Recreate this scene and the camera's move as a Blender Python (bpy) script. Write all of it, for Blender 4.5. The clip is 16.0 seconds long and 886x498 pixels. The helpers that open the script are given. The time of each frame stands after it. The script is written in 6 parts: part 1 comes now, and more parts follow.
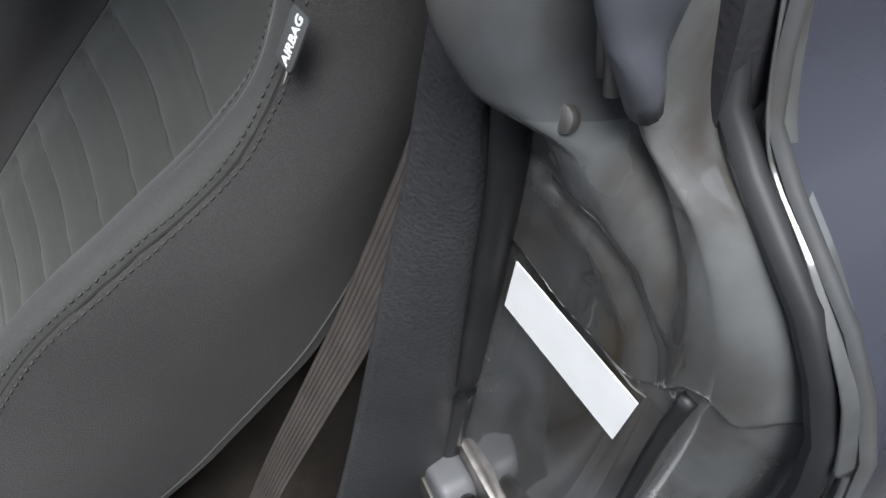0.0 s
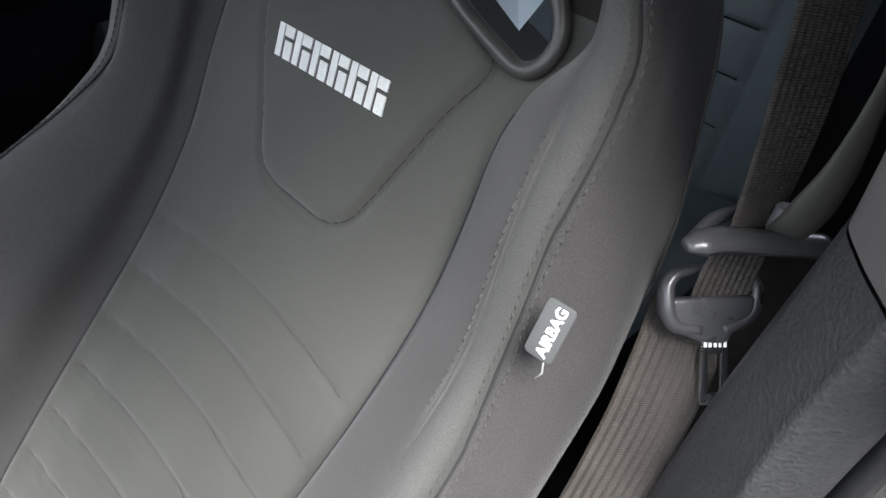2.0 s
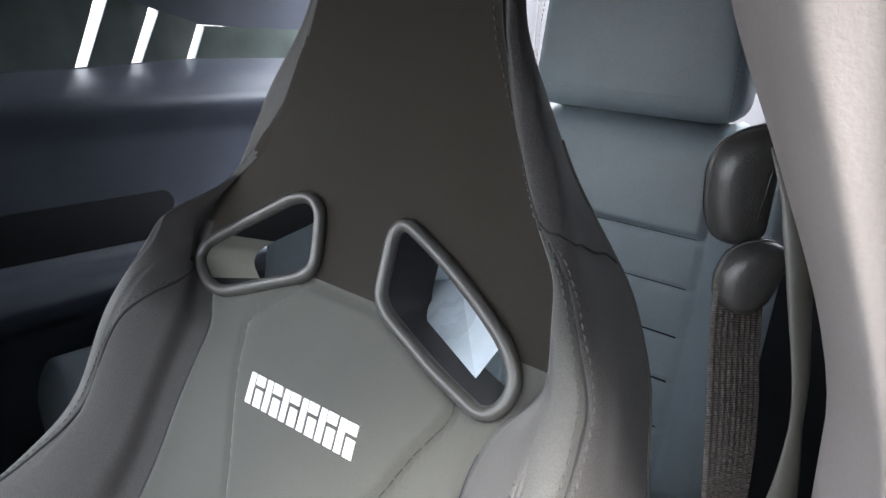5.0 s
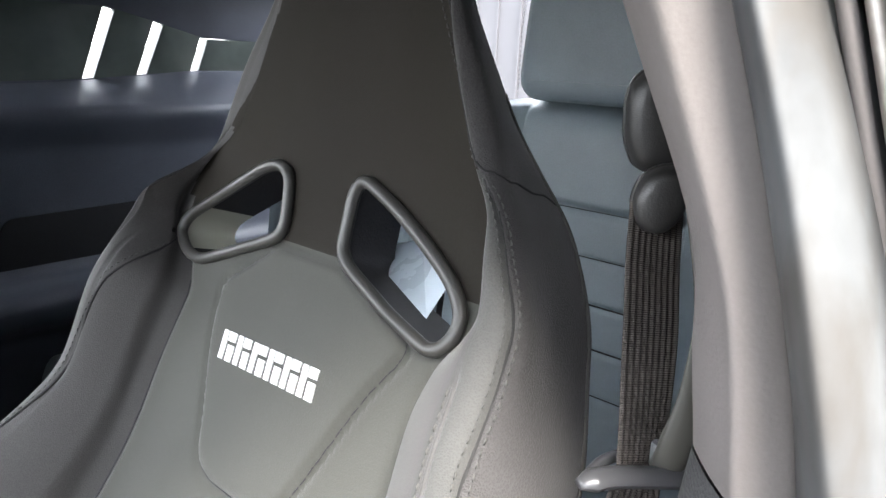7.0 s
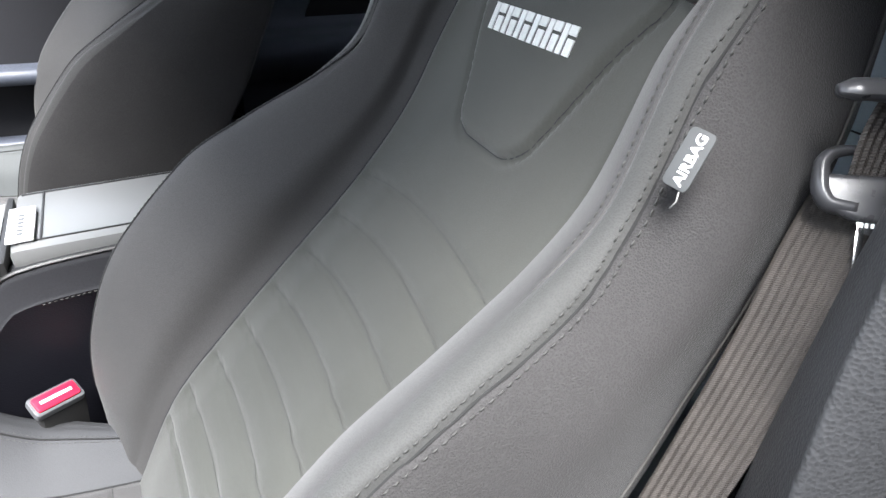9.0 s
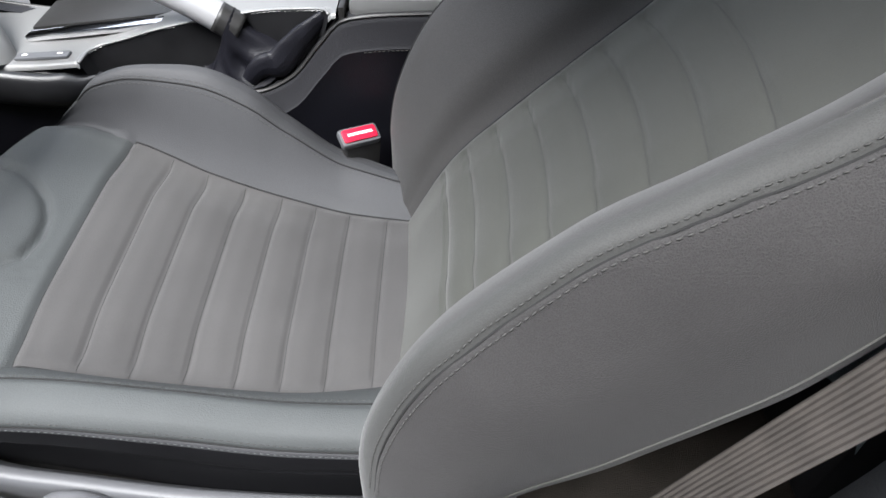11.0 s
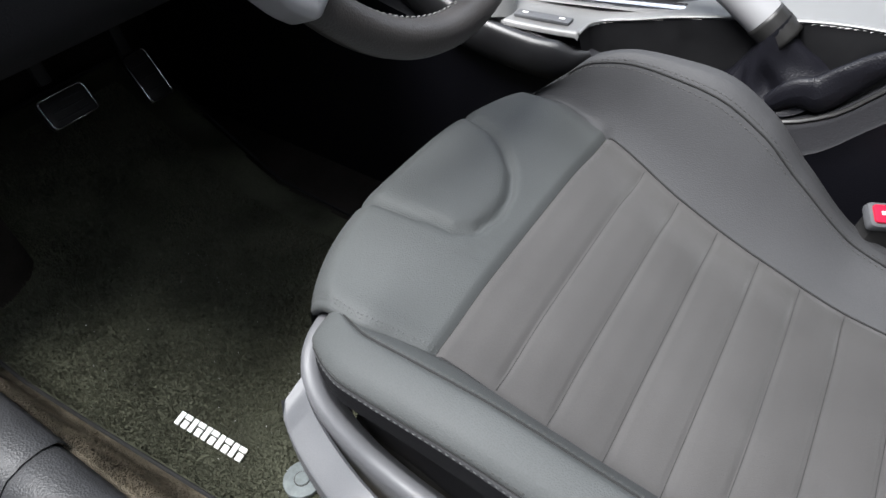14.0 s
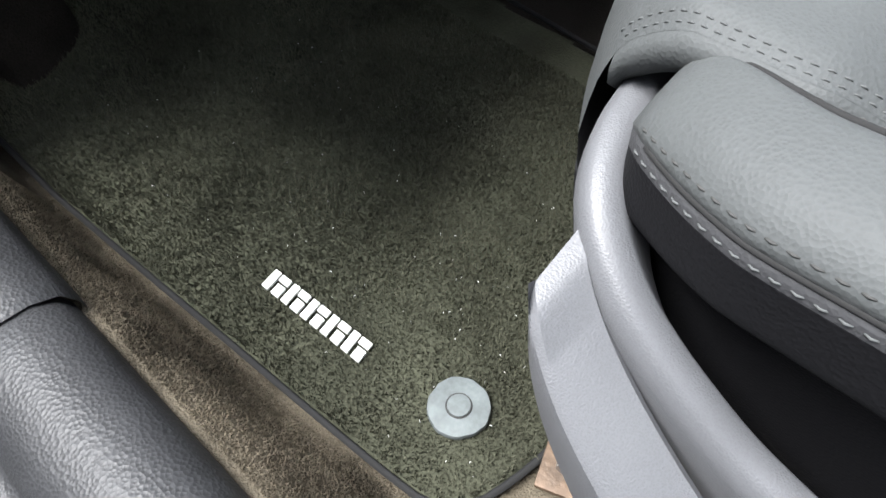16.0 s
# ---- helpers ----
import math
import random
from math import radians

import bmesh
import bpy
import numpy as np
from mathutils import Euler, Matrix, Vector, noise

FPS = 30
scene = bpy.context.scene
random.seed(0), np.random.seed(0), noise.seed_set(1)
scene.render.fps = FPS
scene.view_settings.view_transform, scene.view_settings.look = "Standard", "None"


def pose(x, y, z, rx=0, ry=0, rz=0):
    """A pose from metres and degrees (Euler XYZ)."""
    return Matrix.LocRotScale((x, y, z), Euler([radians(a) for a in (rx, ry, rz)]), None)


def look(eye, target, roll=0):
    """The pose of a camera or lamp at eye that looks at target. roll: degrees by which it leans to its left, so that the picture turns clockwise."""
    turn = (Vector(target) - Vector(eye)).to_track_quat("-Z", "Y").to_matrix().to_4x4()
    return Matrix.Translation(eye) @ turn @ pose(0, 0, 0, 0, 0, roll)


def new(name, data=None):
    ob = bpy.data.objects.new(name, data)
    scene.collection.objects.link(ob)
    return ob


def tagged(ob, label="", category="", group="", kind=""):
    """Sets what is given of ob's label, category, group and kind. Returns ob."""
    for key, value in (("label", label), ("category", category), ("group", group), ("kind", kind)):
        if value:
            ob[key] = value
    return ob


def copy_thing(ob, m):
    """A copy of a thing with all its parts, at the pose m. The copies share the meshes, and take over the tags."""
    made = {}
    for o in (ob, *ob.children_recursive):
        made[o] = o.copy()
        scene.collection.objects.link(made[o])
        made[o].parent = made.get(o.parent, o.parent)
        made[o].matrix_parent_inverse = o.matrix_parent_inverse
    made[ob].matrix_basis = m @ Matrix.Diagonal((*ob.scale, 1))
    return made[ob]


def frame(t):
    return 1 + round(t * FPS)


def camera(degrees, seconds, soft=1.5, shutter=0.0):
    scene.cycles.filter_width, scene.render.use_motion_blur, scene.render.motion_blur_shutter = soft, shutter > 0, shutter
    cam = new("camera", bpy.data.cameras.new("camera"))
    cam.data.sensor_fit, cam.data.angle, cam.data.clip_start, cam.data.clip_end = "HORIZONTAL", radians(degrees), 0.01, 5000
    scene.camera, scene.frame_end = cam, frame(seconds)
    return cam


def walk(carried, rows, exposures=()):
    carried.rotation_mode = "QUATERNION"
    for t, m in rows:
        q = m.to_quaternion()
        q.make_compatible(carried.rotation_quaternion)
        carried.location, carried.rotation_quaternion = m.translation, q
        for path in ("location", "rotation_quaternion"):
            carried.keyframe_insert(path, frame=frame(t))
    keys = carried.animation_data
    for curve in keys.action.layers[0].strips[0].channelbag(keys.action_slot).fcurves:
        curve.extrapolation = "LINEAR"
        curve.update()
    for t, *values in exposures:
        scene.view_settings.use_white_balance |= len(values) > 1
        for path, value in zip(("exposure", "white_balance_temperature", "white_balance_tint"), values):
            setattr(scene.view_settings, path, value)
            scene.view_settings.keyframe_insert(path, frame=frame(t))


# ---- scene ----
cam = camera(66.9, 16.0)
PATH = [
    (0, 0.2207, -0.5771, 1.0019, 37.08, -4.04, -27.87),
    (0.5, 0.1602, -0.5408, 1.0415, 38.35, -4.19, -30.31),
    (1, 0.1134, -0.4853, 1.0695, 39.17, -4.13, -34.43),
    (1.5, 0.1031, -0.4234, 1.0702, 41.98, -4.02, -40.80),
    (2, 0.1054, -0.3881, 1.0376, 46.61, -3.71, -44.22),
    (2.5, 0.1196, -0.3685, 1.0166, 52.39, -3.60, -45.28),
    (3, 0.1073, -0.3575, 1.0300, 56.54, -3.50, -46.52),
    (3.5, 0.1015, -0.3600, 1.0397, 59.55, -3.58, -47.47),
    (4, 0.0904, -0.3726, 1.0662, 64.82, -3.79, -48.80),
    (4.5, 0.0833, -0.3798, 1.0817, 69.32, -3.81, -50.14),
    (4.7, 0.0795, -0.3812, 1.0860, 70.66, -3.82, -50.46),
    (7, 0.0757, -0.4503, 1.0408, 73.97, -2.53, -49.31),
    (7.5, 0.0645, -0.4690, 1.0218, 72.35, -2.67, -42.48),
    (8, 0.0597, -0.4867, 0.9826, 71.09, -3.02, -35.57),
    (8.5, 0.0558, -0.5055, 0.9480, 65.92, -2.79, -29.74),
    (9, 0.0440, -0.5203, 0.9178, 59.27, -2.18, -25.35),
    (9.5, 0.0477, -0.5290, 0.8885, 51.66, -1.74, -19.78),
    (9.7, 0.0447, -0.5312, 0.8797, 48.89, -1.62, -17.68),
    (11.8, -0.0033, -0.6002, 0.9222, 44.04, -1.02, 11.00),
    (12, 0.0003, -0.6032, 0.9214, 44.40, -0.58, 12.97),
    (12.5, -0.0165, -0.6029, 0.9291, 44.46, -0.58, 17.08),
    (13, -0.0425, -0.5931, 0.9187, 45.33, -0.44, 23.95),
    (13.5, -0.1279, -0.5174, 0.8644, 45.03, -0.20, 29.45),
    (14, -0.2238, -0.4736, 0.7975, 45.12, -0.23, 32.43),
    (14.5, -0.3405, -0.4342, 0.6891, 43.28, -0.03, 35.29),
    (15, -0.4073, -0.4144, 0.5652, 39.06, 0.53, 38.59),
    (15.5, -0.4425, -0.4106, 0.5289, 36.55, 0.94, 40.02),
    (16, -0.4466, -0.3845, 0.4850, 35.46, 1.02, 42.43),
]
walk(cam, [(t, pose(*p)) for t, *p in PATH], exposures=[
    (0, 1.0, 6250, 10), (0.5, 1.25, 6250, 10), (1, 1.72, 6300, 10), (1.5, 2.18, 6350, 10), (2, 2.35, 6450, 10), (2.5, 2.55, 6500, 10), (3, 2.75, 6550, 10), (3.5, 3.1, 6600, 10), (4.7, 3.75, 6650, 10), (7, 3.85, 6800, 10),
    (8, 3.5, 6600, 10), (8.5, 3.15, 6400, 10), (9, 2.6, 6300, 10), (9.7, 1.95, 6250, 10), (12, 1.7, 6300, 10), (13.5, 1.6, 6300, 10), (15, 1.4, 6300, 10), (15.5, 1.55, 6300, 10), (16, 2.02, 6300, 10)])

# ---------------------------------------------------------------- light
world = bpy.data.worlds.new("overcast_sky")
scene.world = world
world.use_nodes = True
wn = world.node_tree
sky = wn.nodes.new("ShaderNodeTexSky")
sky.sky_type = "NISHITA"
sky.sun_disc = False
sky.sun_elevation, sky.sun_rotation = radians(66), radians(214)
sky.air_density, sky.dust_density, sky.ozone_density = 1.0, 4.0, 1.0
soft_sky = wn.nodes.new("ShaderNodeMixRGB")
soft_sky.inputs[0].default_value = 0.8
soft_sky.inputs[2].default_value = (6.1, 6.5, 7.1, 1)
wn.links.new(sky.outputs[0], soft_sky.inputs[1])
wn.links.new(soft_sky.outputs[0], wn.nodes["Background"].inputs[0])
wn.nodes["Background"].inputs[1].default_value = 0.13

sun = new("sun", bpy.data.lights.new("sun", "SUN"))
sun.data.energy, sun.data.angle, sun.data.color = 3.3, radians(32), (1.0, 0.985, 0.965)
sun.matrix_world = look((-1.1, -1.6, 3.8), (0.0, 0.0, 0.0))
scene.view_settings.exposure = 1.7


# ---------------------------------------------------------------- helpers
def lin(a, b, k):
    return a + (b - a) * k


def smooth(k):
    k = np.clip(k, 0, 1)
    return k * k * (3 - 2 * k)


def pchip(xs, ys):
    """A smooth curve through (xs, ys) with no overshoot."""
    xs, ys = np.array(xs, float), np.array(ys, float)
    h, d = np.diff(xs), np.diff(ys) / np.diff(xs)
    m = np.zeros_like(ys)
    m[0], m[-1] = d[0], d[-1]
    for i in range(1, len(xs) - 1):
        if d[i - 1] * d[i] > 0:
            w1, w2 = 2 * h[i] + h[i - 1], h[i] + 2 * h[i - 1]
            m[i] = (w1 + w2) / (w1 / d[i - 1] + w2 / d[i])

    def at(q):
        q = np.clip(np.asarray(q, float), xs[0], xs[-1])
        i = np.clip(np.searchsorted(xs, q) - 1, 0, len(xs) - 2)
        t = (q - xs[i]) / h[i]
        return ((2 * t**3 - 3 * t**2 + 1) * ys[i] + (t**3 - 2 * t**2 + t) * h[i] * m[i]
                + (3 * t**2 - 2 * t**3) * ys[i + 1] + (t**3 - t**2) * h[i] * m[i + 1])

    return at


def path3(points, n=60):
    """n points on a smooth curve through the given ones."""
    p = np.array(points, float)
    p = p[np.r_[True, np.linalg.norm(np.diff(p, axis=0), axis=1) > 1e-7]]
    s = np.r_[0, np.cumsum(np.linalg.norm(np.diff(p, axis=0), axis=1))]
    q = np.linspace(0, s[-1], n)
    return np.stack([pchip(s, p[:, k])(q) for k in range(p.shape[1])], 1)


def mesh_object(name, verts, faces, material, parent=None, label="", flat=False):
    me = bpy.data.meshes.new(name)
    me.from_pydata([tuple(v) for v in verts], [], [tuple(f) for f in faces])
    me.update()
    if not flat:
        me.polygons.foreach_set("use_smooth", [True] * len(me.polygons))
    me.materials.append(material)
    ob = new(name, me)
    if parent is not None:
        ob.parent = parent
    if label:
        tagged(ob, label)
    return ob


def part(name, bm, material, parent=None, label="", flat=False):
    """One bmesh as one mesh object under a thing or a part."""
    bmesh.ops.recalc_face_normals(bm, faces=bm.faces)
    me = bpy.data.meshes.new(name)
    bm.to_mesh(me)
    bm.free()
    if not flat:
        me.polygons.foreach_set("use_smooth", [True] * len(me.polygons))
        me.set_sharp_from_angle(angle=radians(40))
    me.materials.append(material)
    ob = new(name, me)
    if parent is not None:
        ob.parent = parent
    if label:
        tagged(ob, label)
    return ob


def thing(name, label, category, at=(0, 0, 0), group="", kind=""):
    return tagged(place(new(name), at), label, category, group, kind)


def place(ob, at):
    ob.location = at
    ob.empty_display_size = 0.05
    return ob


def sheet(grid):
    """Vertices and faces of a grid of points, rows by columns."""
    n, m = grid.shape[:2]
    i = np.arange(n * m).reshape(n, m)
    faces = np.stack([i[:-1, :-1], i[:-1, 1:], i[1:, 1:], i[1:, :-1]], -1).reshape(-1, 4)
    return grid.reshape(-1, 3), faces


def sheet_object(name, grid, material, parent=None, label="", keep=None):
    verts, faces = sheet(grid)
    if keep is not None:
        faces = faces[keep.reshape(-1)]
    return mesh_object(name, verts, faces.tolist(), material, parent, label)


def box(size, at=(0, 0, 0), bevel=0.004, turn=(0, 0, 0), segs=2):
    bm = bmesh.new()
    bmesh.ops.create_cube(bm, size=1)
    bmesh.ops.scale(bm, vec=size, verts=bm.verts[:])
    if bevel:
        bmesh.ops.bevel(bm, geom=bm.edges[:], offset=bevel, segments=segs, affect="EDGES", profile=0.6)
    bmesh.ops.transform(bm, matrix=pose(*at, *turn), verts=bm.verts[:])
    return bm


def prism(outline, thick, bevel=0.003, m=None, segs=2):
    """An outline in its own xy plane, thickened along z, edges rounded, then laid by m."""
    bm = bmesh.new()
    f = bm.faces.new([bm.verts.new((x, y, 0)) for x, y in outline])
    top = bmesh.ops.extrude_face_region(bm, geom=[f])["geom"]
    bmesh.ops.translate(bm, vec=(0, 0, thick), verts=[v for v in top if isinstance(v, bmesh.types.BMVert)])
    if bevel:
        edges = [e for e in bm.edges if abs(e.verts[0].co.z - e.verts[1].co.z) < 1e-6]
        bmesh.ops.bevel(bm, geom=edges, offset=bevel, segments=segs, affect="EDGES", profile=0.6)
    if m is not None:
        bmesh.ops.transform(bm, matrix=m, verts=bm.verts[:])
    return bm


def frames_along(pts, up=(0, 0, 1)):
    pts = np.asarray(pts, float)
    t = np.gradient(pts, axis=0)
    t /= np.linalg.norm(t, axis=1)[:, None] + 1e-12
    a = np.cross(t, up)
    a /= np.linalg.norm(a, axis=1)[:, None] + 1e-12
    return t, a, np.cross(a, t)


def sweep(pts, profile, up=(0, 0, 1), closed_profile=True, scale=None):
    """Grid of a profile [(a, b)...] carried along pts: a across, b up."""
    pts = np.asarray(pts, float)
    _, a, b = frames_along(pts, up)
    prof = np.asarray(profile, float)
    if closed_profile:
        prof = np.vstack([prof, prof[:1]])
    k = np.ones(len(pts)) if scale is None else np.asarray(scale, float)
    return pts[:, None] + k[:, None, None] * (prof[None, :, :1] * a[:, None] + prof[None, :, 1:] * b[:, None])


def ring(r, n=10, ry=None):
    q = np.linspace(0, 2 * math.pi, n, endpoint=False)
    return np.stack([r * np.cos(q), (ry or r) * np.sin(q)], 1)


def tube(name, pts, r, material, parent=None, label="", n=8, up=(0, 0, 1), ry=None, loop=False, scale=None):
    pts = np.asarray(pts, float)
    if loop:
        pts = np.vstack([pts[-1:], pts, pts[:2]])
    g = sweep(pts, ring(r, n, ry), up, scale=scale)
    if loop:
        g = g[1:-1]
    verts, faces = sheet(g)
    faces = faces.tolist()
    if not loop:
        m = n + 1
        faces += [list(range(m - 1))[::-1], [len(verts) - m + i for i in range(m - 1)]]
    return mesh_object(name, verts, faces, material, parent, label)


def stitches(name, pts, nrm, material, parent, length=0.0042, gap=0.0022, r=0.0007, proud=0.0003):
    """A row of short thread stitches along a smooth line that lies on a surface with normals nrm."""
    pts, nrm = np.asarray(pts, float), np.asarray(nrm, float)
    s = np.r_[0, np.cumsum(np.linalg.norm(np.diff(pts, axis=0), axis=1))]
    verts, faces = [], []
    q = 0.0
    while q + length < s[-1]:
        k = [np.array([np.interp(x, s, pts[:, j]) for j in range(3)]) for x in (q, q + length / 2, q + length)]
        n = np.array([np.interp(q, s, nrm[:, j]) for j in range(3)])
        n /= np.linalg.norm(n) + 1e-9
        t = k[2] - k[0]
        t /= np.linalg.norm(t) + 1e-9
        a = np.cross(t, n)
        base = len(verts)
        for j, (c, up_) in enumerate(zip(k, (-0.4, 1.0, -0.4))):
            c = c + n * (proud + up_ * r * 0.8)
            for u, w in ((1, 0), (0, 1), (-1, 0), (0, -1)):
                verts.append(c + r * (u * a + w * n) * (1 if j == 1 else 0.75))
        for j in (0, 4):
            for i in range(4):
                faces.append((base + j + i, base + j + (i + 1) % 4, base + j + 4 + (i + 1) % 4, base + j + 4 + i))
        faces += [(base + 3, base + 2, base + 1, base), (base + 8, base + 9, base + 10, base + 11)]
        q += length + gap
    return mesh_object(name, verts, faces, material, parent)


def inside(px, py, poly):
    """Signed distance to a polygon: positive inside."""
    px, py = np.asarray(px, float), np.asarray(py, float)
    d, odd = np.full(px.shape, 1e9), np.zeros(px.shape, bool)
    n = len(poly)
    for i in range(n):
        (x0, y0), (x1, y1) = poly[i], poly[(i + 1) % n]
        ex, ey = x1 - x0, y1 - y0
        k = np.clip(((px - x0) * ex + (py - y0) * ey) / (ex * ex + ey * ey), 0, 1)
        d = np.minimum(d, np.hypot(px - x0 - k * ex, py - y0 - k * ey))
        odd ^= ((y0 > py) != (y1 > py)) & (px < ex * (py - y0) / (ey if ey else 1e-12) + x0)
    return np.where(odd, d, -d)


def near_line(px, py, line):
    """Distance to an open polyline."""
    d = np.full(np.shape(px), 1e9)
    for (x0, y0), (x1, y1) in zip(line[:-1], line[1:]):
        ex, ey = x1 - x0, y1 - y0
        k = np.clip(((px - x0) * ex + (py - y0) * ey) / (ex * ex + ey * ey), 0, 1)
        d = np.minimum(d, np.hypot(px - x0 - k * ex, py - y0 - k * ey))
    return d


def rounded(poly, r, n=4):
    """A polygon with its corners rounded."""
    out, m = [], len(poly)
    for i in range(m):
        p, a, b = (np.array(poly[j % m], float) for j in (i, i - 1, i + 1))
        da, db = a - p, b - p
        k = min(r, 0.45 * np.linalg.norm(da), 0.45 * np.linalg.norm(db))
        s, e = p + da / np.linalg.norm(da) * k, p + db / np.linalg.norm(db) * k
        for t in np.linspace(0, 1, n + 1):
            out.append(tuple((1 - t) ** 2 * s + 2 * t * (1 - t) * p + t * t * e))
    return out


# ---------------------------------------------------------------- materials
def shader(name, color, rough=0.6, metal=0.0, spec=0.5, grain=None, stain=None, bump=0.0, sheen=0.0, coat=0.0, dirt=None):
    """A surface with fine grain (scale, amount) and broad stains (scale, amount); bump in metres by the grain."""
    m = bpy.data.materials.new(name)
    m.use_nodes = True
    t = m.node_tree
    b = t.nodes["Principled BSDF"]
    b.inputs["Base Color"].default_value = (*color, 1)
    b.inputs["Roughness"].default_value = rough
    b.inputs["Metallic"].default_value = metal
    b.inputs["Specular IOR Level"].default_value = spec
    b.inputs["Coat Weight"].default_value = coat
    if sheen:
        b.inputs["Sheen Weight"].default_value = sheen
        b.inputs["Sheen Roughness"].default_value = 0.45
    co = t.nodes.new("ShaderNodeTexCoord")
    last = None
    if stain:
        n = t.nodes.new("ShaderNodeTexNoise")
        n.inputs["Scale"].default_value, n.inputs["Detail"].default_value = stain[0], 5
        t.links.new(co.outputs["Object"], n.inputs["Vector"])
        r = t.nodes.new("ShaderNodeMapRange")
        r.inputs["From Min"].default_value, r.inputs["From Max"].default_value = 0.3, 0.7
        r.inputs["To Min"].default_value, r.inputs["To Max"].default_value = 1 - stain[1], 1 + stain[1]
        t.links.new(n.outputs["Fac"], r.inputs["Value"])
        last = r.outputs["Result"]
        rr = t.nodes.new("ShaderNodeMapRange")
        rr.inputs["To Min"].default_value, rr.inputs["To Max"].default_value = max(rough - 0.1, 0.03), min(rough + 0.1, 1)
        t.links.new(n.outputs["Fac"], rr.inputs["Value"])
        t.links.new(rr.outputs["Result"], b.inputs["Roughness"])
    if grain:
        kind = grain[2] if len(grain) > 2 else "noise"
        if kind == "twill":
            g = t.nodes.new("ShaderNodeTexWave")
            g.wave_type, g.bands_direction = "BANDS", "DIAGONAL"
            g.inputs["Scale"].default_value = grain[0]
            g.inputs["Distortion"].default_value, g.inputs["Detail"].default_value = 1.2, 1
            g.inputs["Detail Scale"].default_value = 3
        elif kind == "voronoi":
            g = t.nodes.new("ShaderNodeTexVoronoi")
            g.inputs["Scale"].default_value = grain[0]
        else:
            g = t.nodes.new("ShaderNodeTexNoise")
            g.inputs["Scale"].default_value, g.inputs["Detail"].default_value = grain[0], 3
        t.links.new(co.outputs["Object"], g.inputs["Vector"])
        out = g.outputs["Distance"] if kind == "voronoi" else g.outputs["Fac"]
        r = t.nodes.new("ShaderNodeMapRange")
        r.inputs["From Max"].default_value = 0.7 if kind == "voronoi" else 1.0
        r.inputs["To Min"].default_value, r.inputs["To Max"].default_value = 1 - grain[1], 1 + grain[1]
        t.links.new(out, r.inputs["Value"])
        if last:
            x = t.nodes.new("ShaderNodeMath")
            x.operation = "MULTIPLY"
            t.links.new(last, x.inputs[0])
            t.links.new(r.outputs["Result"], x.inputs[1])
            last = x.outputs[0]
        else:
            last = r.outputs["Result"]
        if bump:
            bp = t.nodes.new("ShaderNodeBump")
            bp.inputs["Strength"].default_value, bp.inputs["Distance"].default_value = 1.0, bump
            t.links.new(out, bp.inputs["Height"])
            t.links.new(bp.outputs["Normal"], b.inputs["Normal"])
    if last:
        v = t.nodes.new("ShaderNodeVectorMath")
        v.operation = "SCALE"
        v.inputs[0].default_value = color
        t.links.new(last, v.inputs["Scale"])
        t.links.new(v.outputs[0], b.inputs["Base Color"])
        if dirt:
            mp = t.nodes.new("ShaderNodeMapping")
            mp.inputs["Scale"].default_value = (1.0, 1.0, 0.4)
            t.links.new(co.outputs["Object"], mp.inputs["Vector"])
            n = t.nodes.new("ShaderNodeTexNoise")
            n.inputs["Scale"].default_value, n.inputs["Detail"].default_value, n.inputs["Distortion"].default_value = dirt[0], 8, 0.8
            t.links.new(mp.outputs["Vector"], n.inputs["Vector"])
            r = t.nodes.new("ShaderNodeMapRange")
            r.inputs["From Min"].default_value, r.inputs["From Max"].default_value = 0.46, 0.68
            r.inputs["To Max"].default_value = dirt[1]
            t.links.new(n.outputs["Fac"], r.inputs["Value"])
            mx = t.nodes.new("ShaderNodeMix")
            mx.data_type = "RGBA"
            t.links.new(r.outputs["Result"], mx.inputs["Factor"])
            t.links.new(v.outputs[0], mx.inputs["A"])
            mx.inputs["B"].default_value = (*dirt[2], 1)
            t.links.new(mx.outputs["Result"], b.inputs["Base Color"])
    return m


SUEDE = shader("suede_insert", (0.060, 0.0605, 0.0535), 0.85, spec=0.25, grain=(900, 0.18), stain=(7, 0.10), bump=0.00025, sheen=0.25)
# brown head cloth, its colour darkened further to hold the roof's shade
HEAD_SHADED = shader("shaded_brown_head_cloth", (0.0175, 0.0152, 0.0122), 0.88, spec=0.18, grain=(900, 0.22), stain=(7, 0.12), bump=0.00025, sheen=0.1)
CUSHION_SUEDE = shader("cushion_suede", (0.062, 0.0597, 0.0588), 0.85, spec=0.25, grain=(900, 0.16), stain=(9, 0.12), bump=0.00025, sheen=0.25)
CLOTH = shader("side_cloth", (0.040, 0.0383, 0.0380), 0.78, spec=0.18, grain=(800, 0.20, "voronoi"), stain=(8, 0.16), bump=0.0004, sheen=0.08)
KNIT = shader("bolster_knit", (0.042, 0.0405, 0.0395), 0.7, spec=0.4, grain=(900, 0.22, "voronoi"), stain=(8, 0.14), bump=0.00015, sheen=0.12)
STRIP = shader("crest_knit", (0.045, 0.045, 0.043), 0.68, spec=0.3, grain=(800, 0.16, "voronoi"), stain=(8, 0.1), bump=0.0002, sheen=0.2)
LEATHER = shader("grey_leatherette", (0.063, 0.067, 0.067), 0.62, spec=0.28, grain=(700, 0.06, "voronoi"), stain=(9, 0.08), bump=0.0002)
HIDE = shader("charcoal_leatherette", (0.047, 0.0475, 0.050), 0.62, spec=0.28, grain=(700, 0.06, "voronoi"), stain=(9, 0.08), bump=0.0002)
LEATHER_SHADED = shader("shaded_leatherette", (0.008, 0.008, 0.009), 0.6, spec=0.08, grain=(700, 0.06, "voronoi"), stain=(9, 0.08), bump=0.0002)
